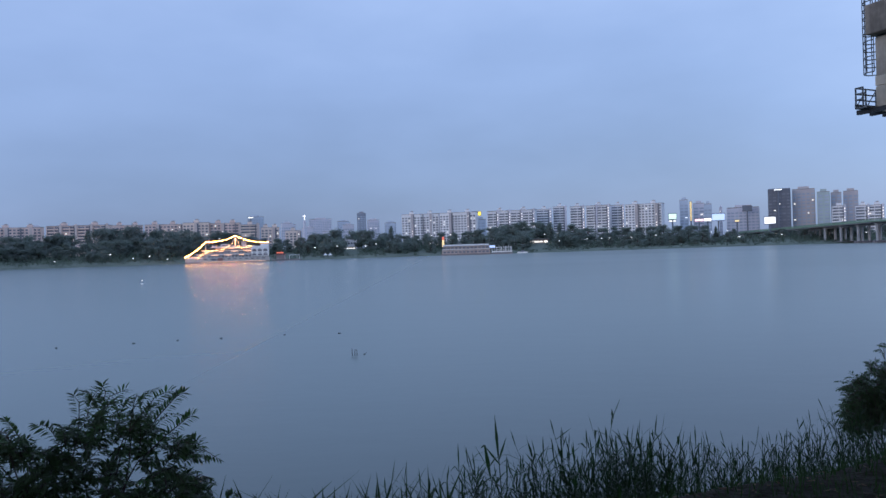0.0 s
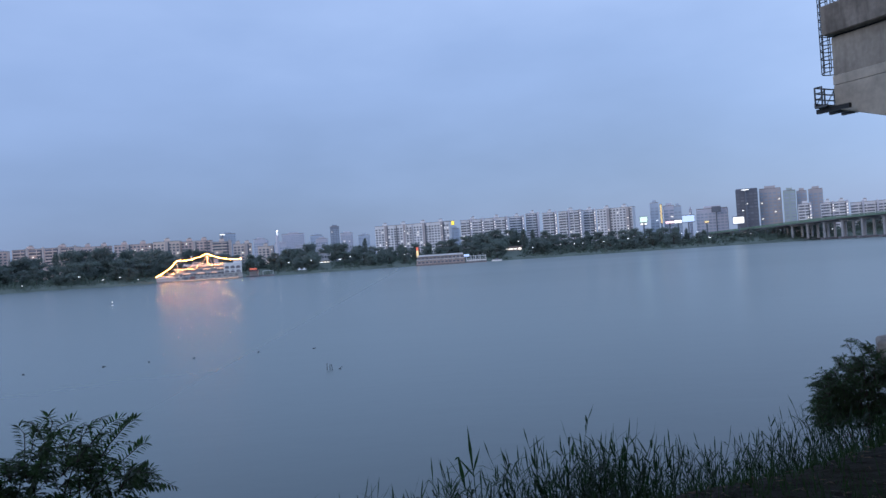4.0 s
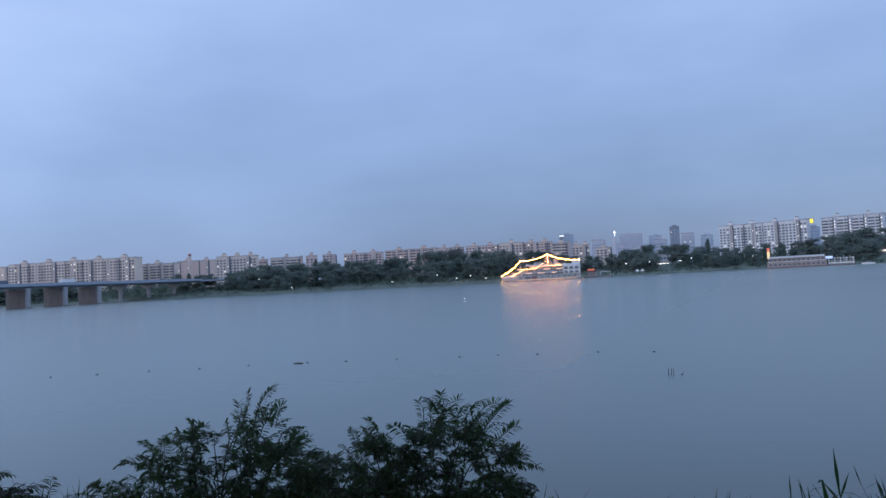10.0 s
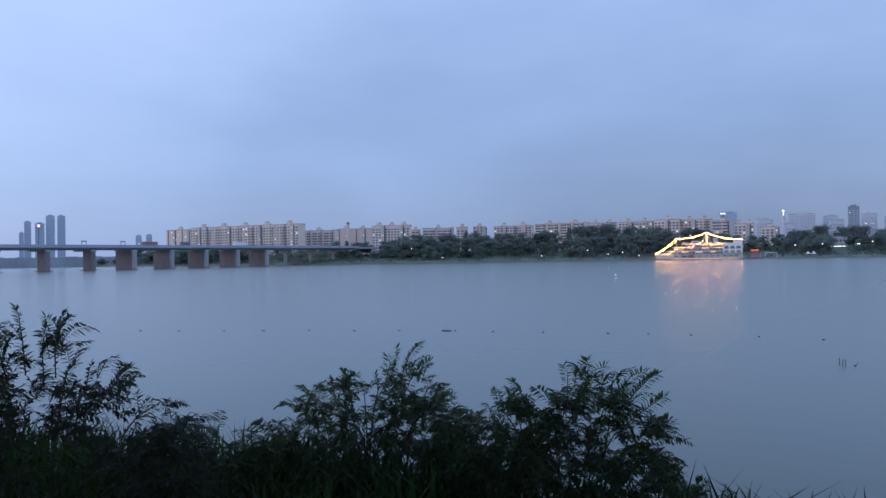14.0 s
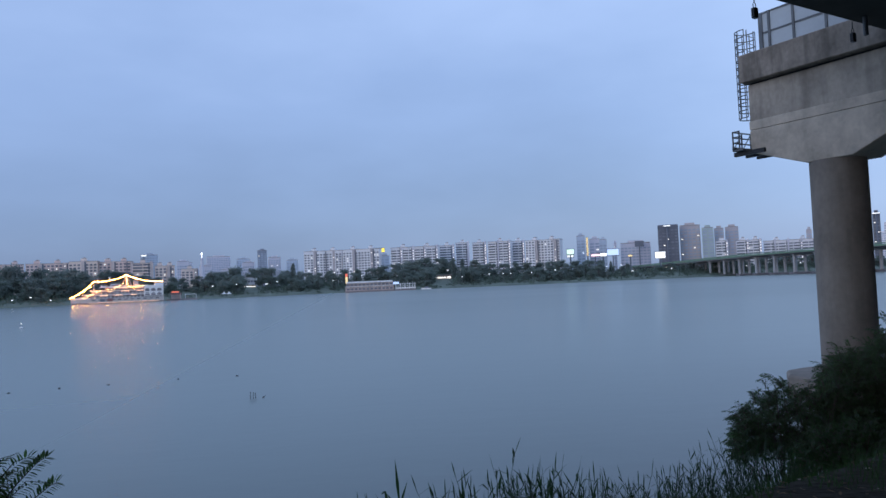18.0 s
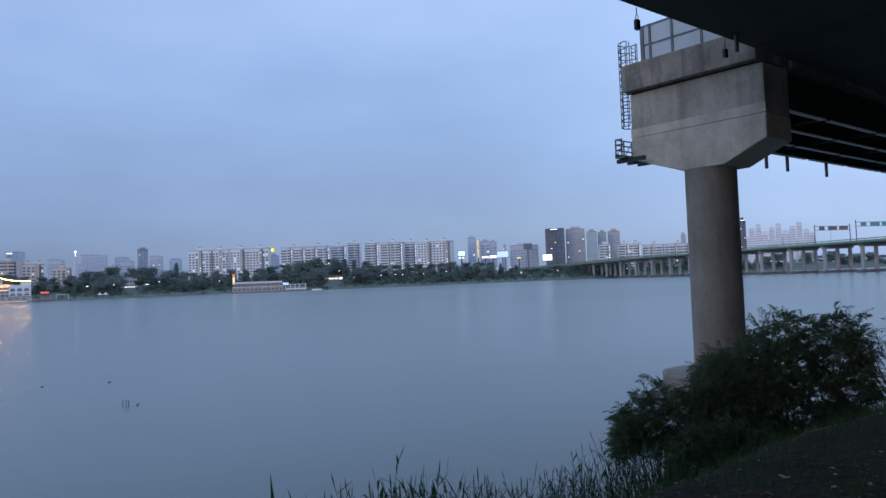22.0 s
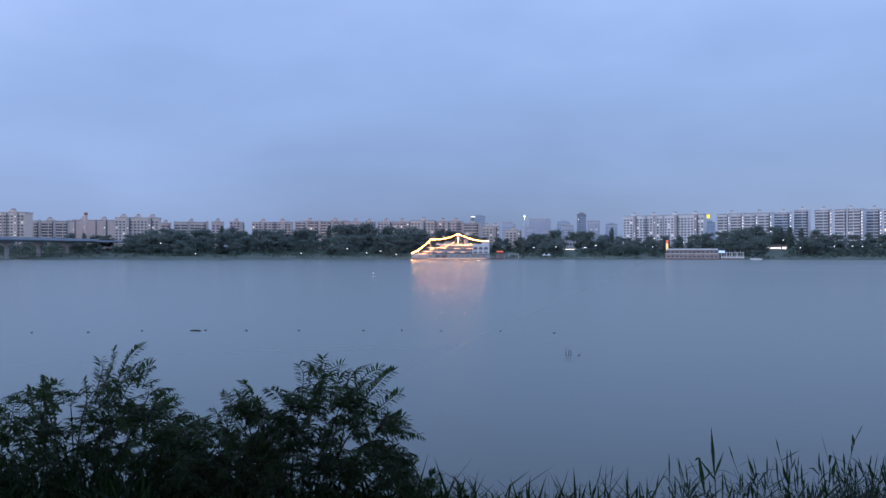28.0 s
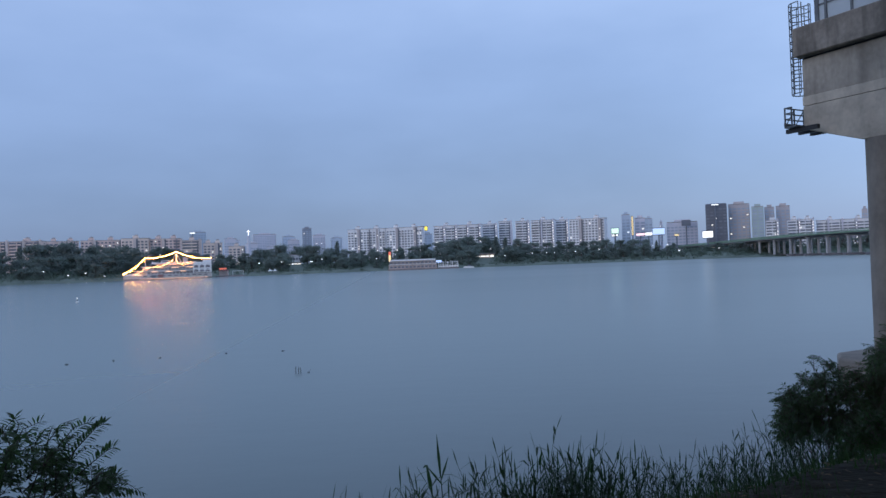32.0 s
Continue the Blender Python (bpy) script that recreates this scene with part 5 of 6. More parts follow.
def build_stakes():
    for az, h, lean in ((7.46, 0.31, 0.0), (7.27, 0.28, 0.02), (7.08, 0.26, -0.02), (6.55, 0.13, 0.12)):
        x, y = polar(az, 32.8)
        t = thing("mooring_stake", Matrix.Translation((x, y, 0)), "dark wet wooden stake standing in the shallows", "stake", "mooring stakes")
        part("shaft", Geo().tube([(0, 0, -0.6), (lean * 0.4, 0, h * 0.5), (lean, 0.02, h)], 0.016, 7, 0.011), M["timber"], t)
        if lean > 0.1:
            part("branch", Geo().tube([(lean * 0.2, 0, h * 0.45), (-0.02, 0, h * 0.15)], 0.018, 5), M["timber"], t)


build_floats()
build_stakes()


# ---- far trees ----
TREE_TOP = [(-50, 0.3), (-30, 0.3), (-23, 0.45), (-21.5, 0.9), (-19, 1.42), (-17, 1.38), (-13.5, 1.25), (-10.4, 1.62), (-8.6, 1.95), (-6, 2.0), (-4, 1.75), (-1.6, 1.45), (2.7, 1.28), (4, 1.4), (6, 1.75), (8, 1.85), (10, 1.5), (12, 1.15), (15, 1.6), (18, 1.95), (20, 2.0), (22, 2.25), (24, 2.4), (27, 2.05), (31, 1.8), (34, 1.97), (38, 1.97), (40, 1.42), (43, 1.42), (46, 1.15), (50, 1.0)]


def leaf_cloud(g, c, rad, count, size, rng, flat=1.0):
    """Small leaf sprays scattered through a clump."""
    for _ in range(count):
        d = Vector((rng.gauss(0, 1), rng.gauss(0, 1), rng.gauss(0, 1))).normalized()
        p = Vector(c) + d * rad * rng.triangular(0.25, 1.25, 0.8)
        p.z = c[2] + (p.z - c[2]) * flat
        n = (d + Vector((rng.uniform(-0.6, 0.6), rng.uniform(-0.6, 0.6), rng.uniform(-0.2, 0.8)))).normalized()
        a = n.orthogonal().normalized()
        a = Matrix.Rotation(rng.uniform(0, 6.28), 3, n) @ a
        b = n.cross(a)
        s = size * rng.uniform(0.6, 1.3)
        o = len(g.v)
        g.v.extend([tuple(p - a * s), tuple(p + b * s * 0.55), tuple(p + a * s * 1.1), tuple(p - b * s * 0.55)])
        g.f.append((o, o + 1, o + 2, o + 3))


def tree_meshes(seed, kind):
    """Trunk with limbs and a ragged crown; unit height 10."""
    rng = random.Random(seed)
    wood, crown = Geo(), Geo()
    wood.tube([(0, 0, -0.3), (rng.uniform(-0.2, 0.2), 0.1, 2.5), (rng.uniform(-0.4, 0.4), rng.uniform(-0.3, 0.3), 6.5)], 0.28, 6, 0.1)
    if kind == "poplar":
        for i in range(26):
            z = 1.6 + 8.0 * i / 25
            w = 1.5 * math.sin(math.pi * min(1, (z - 0.6) / 9.6)) ** 0.7
            leaf_cloud(crown, (rng.uniform(-0.4, 0.4) * w, rng.uniform(-0.4, 0.4) * w, z), w * 0.8 + 0.15, 60, 0.26, rng)
    else:
        k = rng.randint(18, 23)
        for i in range(k):
            w = rng.uniform(0, 6.28)
            z = rng.uniform(1.5, 8.8)
            rr = 3.4 * math.sqrt(max(0.05, 1 - ((z - 4.8) / 5.0) ** 2)) * rng.uniform(0.35, 0.95)
            c = (rr * math.cos(w), rr * math.sin(w), z)
            wood.tube([(0, 0, max(1.5, z - 2.6)), (c[0] * 0.5, c[1] * 0.5, z - 0.8), c], 0.1, 4, 0.03)
            leaf_cloud(crown, c, rng.uniform(1.2, 2.3), 230, 0.25, rng, 0.8)
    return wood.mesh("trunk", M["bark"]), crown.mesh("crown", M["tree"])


def build_far_trees():
    kinds = [tree_meshes(i, "broad") for i in range(6)] + [tree_meshes(20, "poplar"), tree_meshes(21, "poplar")]
    rng = random.Random(11)

    def plant(az, d, top, k, wide):
        for a, w in ((7.25, 0.75), (-7.47, 0.85)):      # trees on these bearings move back so the camera sees the park buildings
            if abs(az - a) < w and d < 112:
                d = rng.uniform(125, 150)
        # slide along the bearing until the place lies d behind the waterline
        r = 560.0
        for _ in range(6):
            x, y = polar(az, r)
            r += (lerp(x, SHORE) + d - y) / max(0.3, math.cos(radians(az)))
        x, y = polar(az, r)
        z = far_height(x, y)
        h = max(3.0, rise(top, r) - z)
        wood, crown = kinds[k]
        t = thing("tree", Matrix.Translation((x, y, z)) @ Matrix.Rotation(rng.uniform(0, 6.28), 4, "Z"),
                  "tall narrow dark green tree on the far bank" if k > 5 else "full dark green broadleaf tree on the far bank", "tree", "trees on the far bank")
        s = h / 10.0
        t.scale = (s * wide, s * wide, s)
        for nm, me in (("trunk", wood), ("crown", crown)):
            part(nm, me, None, t)
    az = 50.0
    while az > -24:
        top = lerp(az, TREE_TOP)
        plant(az + rng.uniform(-0.2, 0.2), rng.uniform(75, 105), top * rng.uniform(0.92, 1.06), rng.choice((0, 1, 2, 3, 4, 5, 0, 1, 2, 6)), rng.uniform(1.05, 1.5))
        plant(az + rng.uniform(-0.4, 0.4), rng.uniform(45, 70), min(top * rng.uniform(0.55, 0.85), 0.55 if az > 41 else 9), rng.randint(0, 5), rng.uniform(1.2, 1.7))
        if az < 3 or (az < 41 and rng.random() < 0.5):
            plant(az + rng.uniform(-0.4, 0.4), rng.uniform(18, 40), max(0.25, top * rng.uniform(0.25, 0.6)), rng.randint(0, 5), rng.uniform(1.1, 1.6))
        az -= rng.uniform(0.78, 1.04)
    for az, top in ((4.0, 1.95), (21.0, 1.85), (33.0, 2.0), (17.0, 1.9), (27.6, 1.95)):
        plant(az, 95, top, 6 + int(az) % 2, 0.9)
    az = -24.0
    while az > -48:
        plant(az, rng.uniform(30, 110), rng.uniform(0.55, 1.15), rng.randint(0, 5), 1.9)
        az -= rng.uniform(0.65, 0.95)
    az = 51.0
    while az < 68:
        plant(az, rng.uniform(8, 60), rng.uniform(0.75, 1.1) * (1.0 if az < 58 else 0.4), rng.randint(0, 5), 2.0)
        az += rng.uniform(0.42, 0.62)
    # shrubs and reeds right at the water
    g = Geo()
    x = -760.0
    while x < 560:
        for _ in range(5):
            d = rng.uniform(2, 90)
            px, py = x + rng.uniform(-3, 3), lerp(x, SHORE) + d
            bear = math.degrees(math.atan2(-px, py))
            if d > 22 and (abs(bear - 7.25) < 0.7 or abs(bear + 7.47) < 0.8):
                continue
            s = rng.uniform(0.8, 1.6) * (1.0 if x > -150 else 1.6) * (1.1 if x > 40 else 1.0) * (1.0 if d < 30 else 1.9)
            leaf_cloud(g, (px, py, far_height(px, py) + s * 0.5), s * 1.5, 26, 0.5 if d < 30 else 0.8, rng, 0.75)
        x += 2.6
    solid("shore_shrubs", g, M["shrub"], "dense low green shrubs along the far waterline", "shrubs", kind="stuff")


build_far_trees()


def build_far_lamps():
    """Light dots among the trees, car lights included, all built as lamp posts."""
    rng = random.Random(5)
    spots = [(27.9, -0.02, 0), (20.6, -0.1, 0), (22.9, 0.02, 0), (16.9, 1.3, 0), (24.4, 0.35, 0), (21.8, 0.15, 0), (9.9, 0.45, 1), (8.2, 0.5, 0), (6.0, 0.45, 1), (5.2, 0.6, 0), (7.4, 0.3, 1),
             (1.0, 0.5, 0), (-1.2, 0.8, 0), (-7.9, 0.95, 0), (-9.0, 0.4, 0), (-11.1, 0.5, 0), (-12.2, 0.5, 0), (-12.8, 0.48, 0), (-14.4, 0.5, 0), (-16.2, 0.6, 0), (-22.0, 0.28, 1), (-20.1, 0.7, 0), (-21.2, 0.75, 0),
             (35.6, -0.05, 0), (57.0, 0.45, 1), (51.5, 0.5, 1), (38.0, 0.7, 0), (-24.8, 0.35, 0), (-30.0, 0.3, 0), (-33.5, 0.35, 0), (-40.0, 0.4, 0), (-43.4, 0.35, 0)]
    for az, el, wide in spots:
        r = 600.0
        for _ in range(6):
            x, y = polar(az, r)
            r += (lerp(x, SHORE) + 24 - y) / max(0.3, math.cos(radians(az)))
        x, y = polar(az, r)
        z, zt = far_height(x, y), rise(el, r)
        zt = max(zt, z + 1.2)
        # The post is added to carry the light dot.
        t = thing("street_lamp", Matrix.Translation((x, y, z)), "light dot on the far bank built as a slim lamp post", "street lamp", "lamps on the far bank")
        part("pole", Geo().tube([(0, 0, -0.2), (0, 0, zt - z)], 0.09, 5), M["steel"], t)
        w = rng.uniform(0.6, 1.0) * (1.9 if wide else 1.0)
        part("head", Geo().box((0, -0.5, zt - z), (w, 0.6, 0.4)), M["lamp_white"], t, "white glowing lamp head")


build_far_lamps()


# ---- near bank plants ----
def leaf_blade(length, width, curl=0.12):
    """A narrow pointed leaf with a folded middle and a drooping tip, along +y."""
    v = [(0, 0, 0), (-width * 0.42, length * 0.3, width * 0.16), (0, length * 0.32, 0), (width * 0.42, length * 0.3, width * 0.16),
         (-width * 0.4, length * 0.65, width * 0.1 - curl * length * 0.3), (0, length * 0.66, -curl * length * 0.35), (width * 0.4, length * 0.65, width * 0.1 - curl * length * 0.3), (0, length, -curl * length)]
    return v, [(0, 2, 1), (0, 3, 2), (1, 2, 5, 4), (2, 3, 6, 5), (4, 5, 7), (5, 6, 7)]


LEAF_V, LEAF_F = leaf_blade(1.0, 0.30)
LEAF_S = ([(0, 0, 0), (-0.17, 0.42, 0.05), (0, 0.45, 0), (0.17, 0.42, 0.05), (0, 1.0, -0.14)], [(0, 2, 1), (0, 3, 2), (1, 2, 4), (2, 3, 4)])
LEAF_MESH = {}


def leaf_mesh(material):
    if material not in LEAF_MESH:
        LEAF_MESH[material] = Geo().add(LEAF_V, LEAF_F).mesh("leaf", M[material])
    return LEAF_MESH[material]


def aim(p, d, roll, s):
    """Matrix that lays a leaf of length s at p along d."""
    q = d.to_track_quat("Y", "Z").to_matrix().to_4x4()
    return Matrix.Translation(p) @ q @ Matrix.Rotation(roll, 4, "Y") @ Matrix.Scale(s, 4)


def bush(crown, r, deep, seed, material="leaf", low=-19.5, fill=200, singles=160, leaf_len=0.052, size=1.0, holes=0.16, boughs=34, sprays=4, shoots=(), label=""):
    """A willow bush whose crown rises to the given (bearing, elevation) heights: boughs from one root, each with
    arching sprays that carry their narrow leaves in two ranks."""
    rng = random.Random(seed)
    crown = sorted(crown)
    a0, a1 = crown[0][0], crown[-1][0]
    mid = (a0 + a1) / 2
    x, y = polar(mid, r)
    uv = BANK.inverted() @ Vector((x, y, 0))
    zb = near_height(uv.x, uv.y)
    zlow = rise(low, r)
    zb = min(zb, zlow)
    t = thing("willow_bush", Matrix.Translation((x, y, zb)), label or "leafy willow bush with narrow leaves on the bank edge", "bush", "willow bushes on the near bank")
    heart = Vector((0, 0, max(0.25, (rise(lerp(mid, crown), r) - zb) * 0.35)))
    step = math.degrees(0.05 * size / r)

    def spot(az, el, rr):
        px, py = polar(az, rr)
        return Vector((px - x, py - y, rise(el, rr) - zb))
    tips = []
    reach = math.degrees(0.115 * size / r)
    az = a0
    while az < a1:      # the rim of the crown
        a = az + rng.uniform(-0.5, 0.5) * step
        tips.append((spot(a, lerp(a, crown) - reach * rng.uniform(0.8, 2.1), r + rng.uniform(-0.5, 0.5) * deep * 0.6), 1))
        az += step
    for _ in range(fill):
        a = rng.uniform(a0, a1)
        el = lerp(a, crown)
        f = rng.random() ** 0.85
        e = el - reach * 1.4 - f * (el - low)
        if noise.noise((a * 9 * r / 57 / size, e * 9 * r / 57 / size, seed * 3.1)) > 0.5 - holes * (0.5 + 1.6 * f):
            continue
        tips.append((spot(a, e, r + rng.uniform(-0.5, 0.5) * deep), 0))
    placed, twigs = [], Geo()
    for az, el in shoots:       # long leafy shoots that stand clear of the crown
        p2 = spot(az, el - 0.75, r + rng.uniform(-0.2, 0.2) * deep)
        p0 = p2 + (heart - p2).normalized() * 0.34 * size
        p1 = p0.lerp(p2, 0.6) + Vector((rng.gauss(0, 0.05), 0.0, 0.07)) * size
        twigs.tube([p0, p0.lerp(p1, 0.6), p1.lerp(p2, 0.4), p2], 0.004 * size, 4, 0.0015)
        w = (p2 - p0).cross(Vector((rng.gauss(0, 0.3), 1, 0.2))).normalized()
        for j in range(38):
            f = (j + 1) / 38
            at = p0 * (1 - f) ** 2 + p1 * 2 * f * (1 - f) + p2 * f * f
            tan = ((p1 - p0) * (1 - f) + (p2 - p1) * f).normalized()
            way = (tan * (0.55 + max(0, f - 0.85) * 5) + w * (1 if j % 2 else -1) * rng.uniform(0.7, 1.0) + Vector((0, 0, rng.uniform(-0.35, 0.05)))).normalized()
            placed.append((aim(at, way, rng.uniform(-0.5, 0.5), leaf_len * rng.uniform(0.85, 1.15)), 2))
    for n, (p, rim) in enumerate(tips):
        out = p - heart
        out.y *= 0.6
        out = out.normalized()
        for k in range(sprays if not rim else max(2, sprays - 2)):
            ln = size * (rng.uniform(0.12, 0.21) if rim else rng.uniform(0.08, 0.16))
            d = (out * (1.0 if rim else 0.55) + Vector((rng.gauss(0, 0.6), rng.gauss(0, 0.6), rng.gauss(0.15, 0.5)))).normalized()
            flat = Vector((d.x, d.y, 0))
            # first up and out, then over in an arc
            q1 = p + d * ln * 0.5 + Vector((0, 0, 0.16 * ln))
            q2 = p + d * ln * 0.85 + flat * ln * 0.2 + Vector((0, 0, rng.uniform(-0.35, 0.08) * ln))
            twigs.tube([p, q1, q2], 0.0024 * size, 4, 0.001)
            w = d.cross(Vector((rng.gauss(0, 0.5), rng.gauss(0, 0.5), 1))).normalized()
            m = max(6, int(ln / (0.0085 * size)))
            for j in range(m + 1):
                f = (j + 0.6) / (m + 1)
                at = p * (1 - f) ** 2 + q1 * 2 * f * (1 - f) + q2 * f * f
                tan = ((q1 - p) * (1 - f) + (q2 - q1) * f).normalized()
                side = w * (1 if j % 2 else -1)
                end = max(0.0, f - 0.8) * 4
                way = (tan * (0.5 + end) + side * rng.uniform(0.7, 1.0) * (1 - 0.6 * end) + Vector((0, 0, rng.uniform(-0.4, 0.05)))).normalized()
                placed.append((aim(at, way, rng.uniform(-0.6, 0.6), leaf_len * rng.uniform(0.65, 1.1) * (0.75 + 0.5 * math.sin(math.pi * f))), rim))
    order = list(range(len(tips)))
    rng.shuffle(order)
    for n in order[:boughs]:
        p = tips[n][0]
        root = Vector((p.x * 0.25 + rng.uniform(-0.08, 0.08) * size, p.y * 0.25, -0.1))
        bend = root.lerp(p, 0.55) + Vector((rng.gauss(0, 0.05), rng.gauss(0, 0.05), rng.uniform(0.0, 0.12))) * size
        pts = [root * (1 - f) ** 2 + bend * 2 * f * (1 - f) + p * f * f for f in (0, 0.17, 0.33, 0.5, 0.67, 0.83, 1)]
        part("stem", Geo().tube(pts, 0.0085 * size, 5, 0.003 * size), M["bark"], t)
    part("twig", twigs, M["bark"], t, "thin brown twigs", kind="stuff")
    placed.sort(key=lambda a: -a[1])
    me = leaf_mesh(material)
    small_v, small_f = (LEAF_V, LEAF_F) if r < 8 else LEAF_S
    lv = [Vector(v) for v in small_v]
    rest = Geo()
    for i, (m, rim) in enumerate(placed):
        if i % 3 == 0 and i < singles * 3:
            ob = new("leaf", me)
            ob.parent = t
            ob.matrix_basis = m
        else:
            rest.add([tuple(m @ v) for v in lv], small_f)
    part("foliage", rest, M[material], t, "dense narrow leaves", kind="stuff")
    return t


def reed_stalk(g, foot, h, rng, scale=1.0):
    """A reed: upright stalk with stiff blades that leave it at sharp angles, some of them folded over."""
    lean = (rng.gauss(0, 0.19), rng.gauss(0, 0.19))
    foot = Vector(foot)
    top = foot + Vector((lean[0] * h, lean[1] * h, h))
    g.tube([foot, foot.lerp(top, 0.5) - Vector((lean[0], lean[1], 0)) * 0.1, top], 0.0055 * scale, 4, 0.003)

    def blade(p, d1, d2, ln, wd):
        a, b = p + d1 * ln * 0.5, p + d1 * ln * 0.5 + d2 * ln * 0.5
        s = d1.cross(Vector((0, 0, 1)))
        s = (s.normalized() if s.length > 0.05 else Vector((1, 0, 0))) * wd
        o = len(g.v)
        g.v.extend([tuple(p - s * 0.45), tuple(p + s * 0.45), tuple(a + s), tuple(a - s), tuple(b)])
        g.f.extend([(o, o + 1, o + 2, o + 3), (o + 3, o + 2, o + 4)])
    n = max(4, int(h * 6.5))
    plane = rng.uniform(0, 6.28)
    for k in range(n):
        f = 0.28 + 0.72 * (k + 0.5) / n
        w = plane + (math.pi if k % 2 else 0) + rng.uniform(-0.7, 0.7)
        out = Vector((math.cos(w), math.sin(w), 0))
        up = rng.uniform(0.32, 1.45)
        d1 = (out + Vector((0, 0, up))).normalized()
        fold = rng.choice((up, up, up * 0.6, 0.35, 0.0, -0.5))
        d2 = (out + Vector((0, 0, fold))).normalized()
        blade(foot.lerp(top, f), d1, d2, rng.uniform(0.18, 0.36) * scale, rng.uniform(0.008, 0.0185) * scale)
    d = Vector((lean[0] + rng.gauss(0, 0.12), lean[1] + rng.gauss(0, 0.12), 1)).normalized()
    blade(top, d, d, rng.uniform(0.14, 0.3) * scale, 0.0095 * scale)


REED_TOP = [(-48, -10.85), (-34, -10.9), (-30, -11.7), (-28.4, -12.2), (-26.6, -12.9), (-25.7, -13.4), (-24.4, -13.6), (-23.4, -14.3), (-21.7, -14.4), (-20.4, -14.1), (-18.4, -14.2), (-16.6, -14.2), (-15.4, -12.8),
            (-14.0, -12.9), (-12.7, -13.1), (-11, -13.1), (-8.3, -14.0), (-6.6, -14.4), (-5.3, -15.0), (-4.4, -14.4), (-1.7, -15.8), (-0.6, -16.2), (0.9, -16.9), (2.4, -16.6), (3.7, -17.3), (12, -17.4)]


def build_reeds():
    rng = random.Random(8)
    # clumps that can be told apart, each a thing of its own
    az = 11.0
    while az > -33:
        for row in range(3):
            a = az + rng.uniform(-0.4, 0.4)
            if a > 0 and rng.random() < 0.5:
                continue
            n_line = rng.uniform(6.9, 8.6) if a > -20 else rng.uniform(6.2, 8.4)
            r = n_line / math.sin(AX + radians(a))
            x, y = polar(a, r)
            uv = BANK.inverted() @ Vector((x, y, 0))
            zb = near_height(uv.x, uv.y)
            zt = rise(lerp(a, REED_TOP), r)
            dense = 2 if a > -1.5 else 3 if a > -7.5 else 9 if a > -16.5 else 4 if a > -21 else 7
            t = thing("reed_clump", Matrix.Translation((x, y, zb)), "clump of tall green reeds at the water's edge", "reeds", "reed clumps along the near bank")
            rest = Geo()
            for k in range(dense):
                g = Geo() if k < 4 else rest
                h = max(0.4, (zt - zb - (0.3 if a > -20 else 0.12)) * (rng.uniform(0.86, 1.04) if k == 0 else rng.uniform(0.45, 0.97)))
                reed_stalk(g, (rng.gauss(0, 0.17), rng.gauss(0, 0.17), 0), h, rng, 1.0 if a > -19 else 0.8)
                if k < 4:
                    part("stalk", g, M["reed"], t)
            if rest.v:
                part("stalk", rest, M["reed"], t, "inner stalks of the clump", kind="stuff")
        az -= rng.uniform(0.6, 0.8)
    # the lone tall reed with a broken blade
    r = 9.3
    x, y = polar(-3.4, r)
    uv = BANK.inverted() @ Vector((x, y, 0))
    zb = near_height(uv.x, uv.y)
    g = Geo()
    H = rise(-13.0, r) - zb
    g.tube([(0, 0, 0), (0.01, 0, H * 0.6), (-0.02, 0, H * 0.82)], 0.009, 5, 0.005)
    for (a, b, w) in (((-0.02, 0, H * 0.80), (-0.055, 0, H + 0.02), 0.02), ((-0.02, 0, H * 0.78), (0.09, 0, H * 0.9), 0.014), ((0, 0, H * 0.76), (-0.2, 0, H * 0.86), 0.014), ((-0.2, 0, H * 0.86), (-0.24, 0, H * 0.845), 0.012),
                      ((-0.19, 0, H * 0.86), (-0.12, 0, H * 0.68), 0.026), ((0, 0, H * 0.6), (-0.1, 0, H * 0.72), 0.012), ((0, 0, H * 0.55), (0.12, 0, H * 0.68), 0.012)):
        a, b = Vector(a), Vector(b)
        s = (b - a).cross(Vector((0, 1, 0))).normalized() * w
        m = a.lerp(b, 0.45)
        o = len(g.v)
        g.v.extend([tuple(a - s * 0.4), tuple(a + s * 0.4), tuple(m + s), tuple(m - s), tuple(b)])
        g.f.extend([(o, o + 1, o + 2, o + 3), (o + 3, o + 2, o + 4)])
    t = thing("reed_clump", Matrix.Translation((x, y, zb)), "single tall reed with a folded broad blade", "reeds", "reed clumps along the near bank")
    part("stalk", g, M["reed"], t)


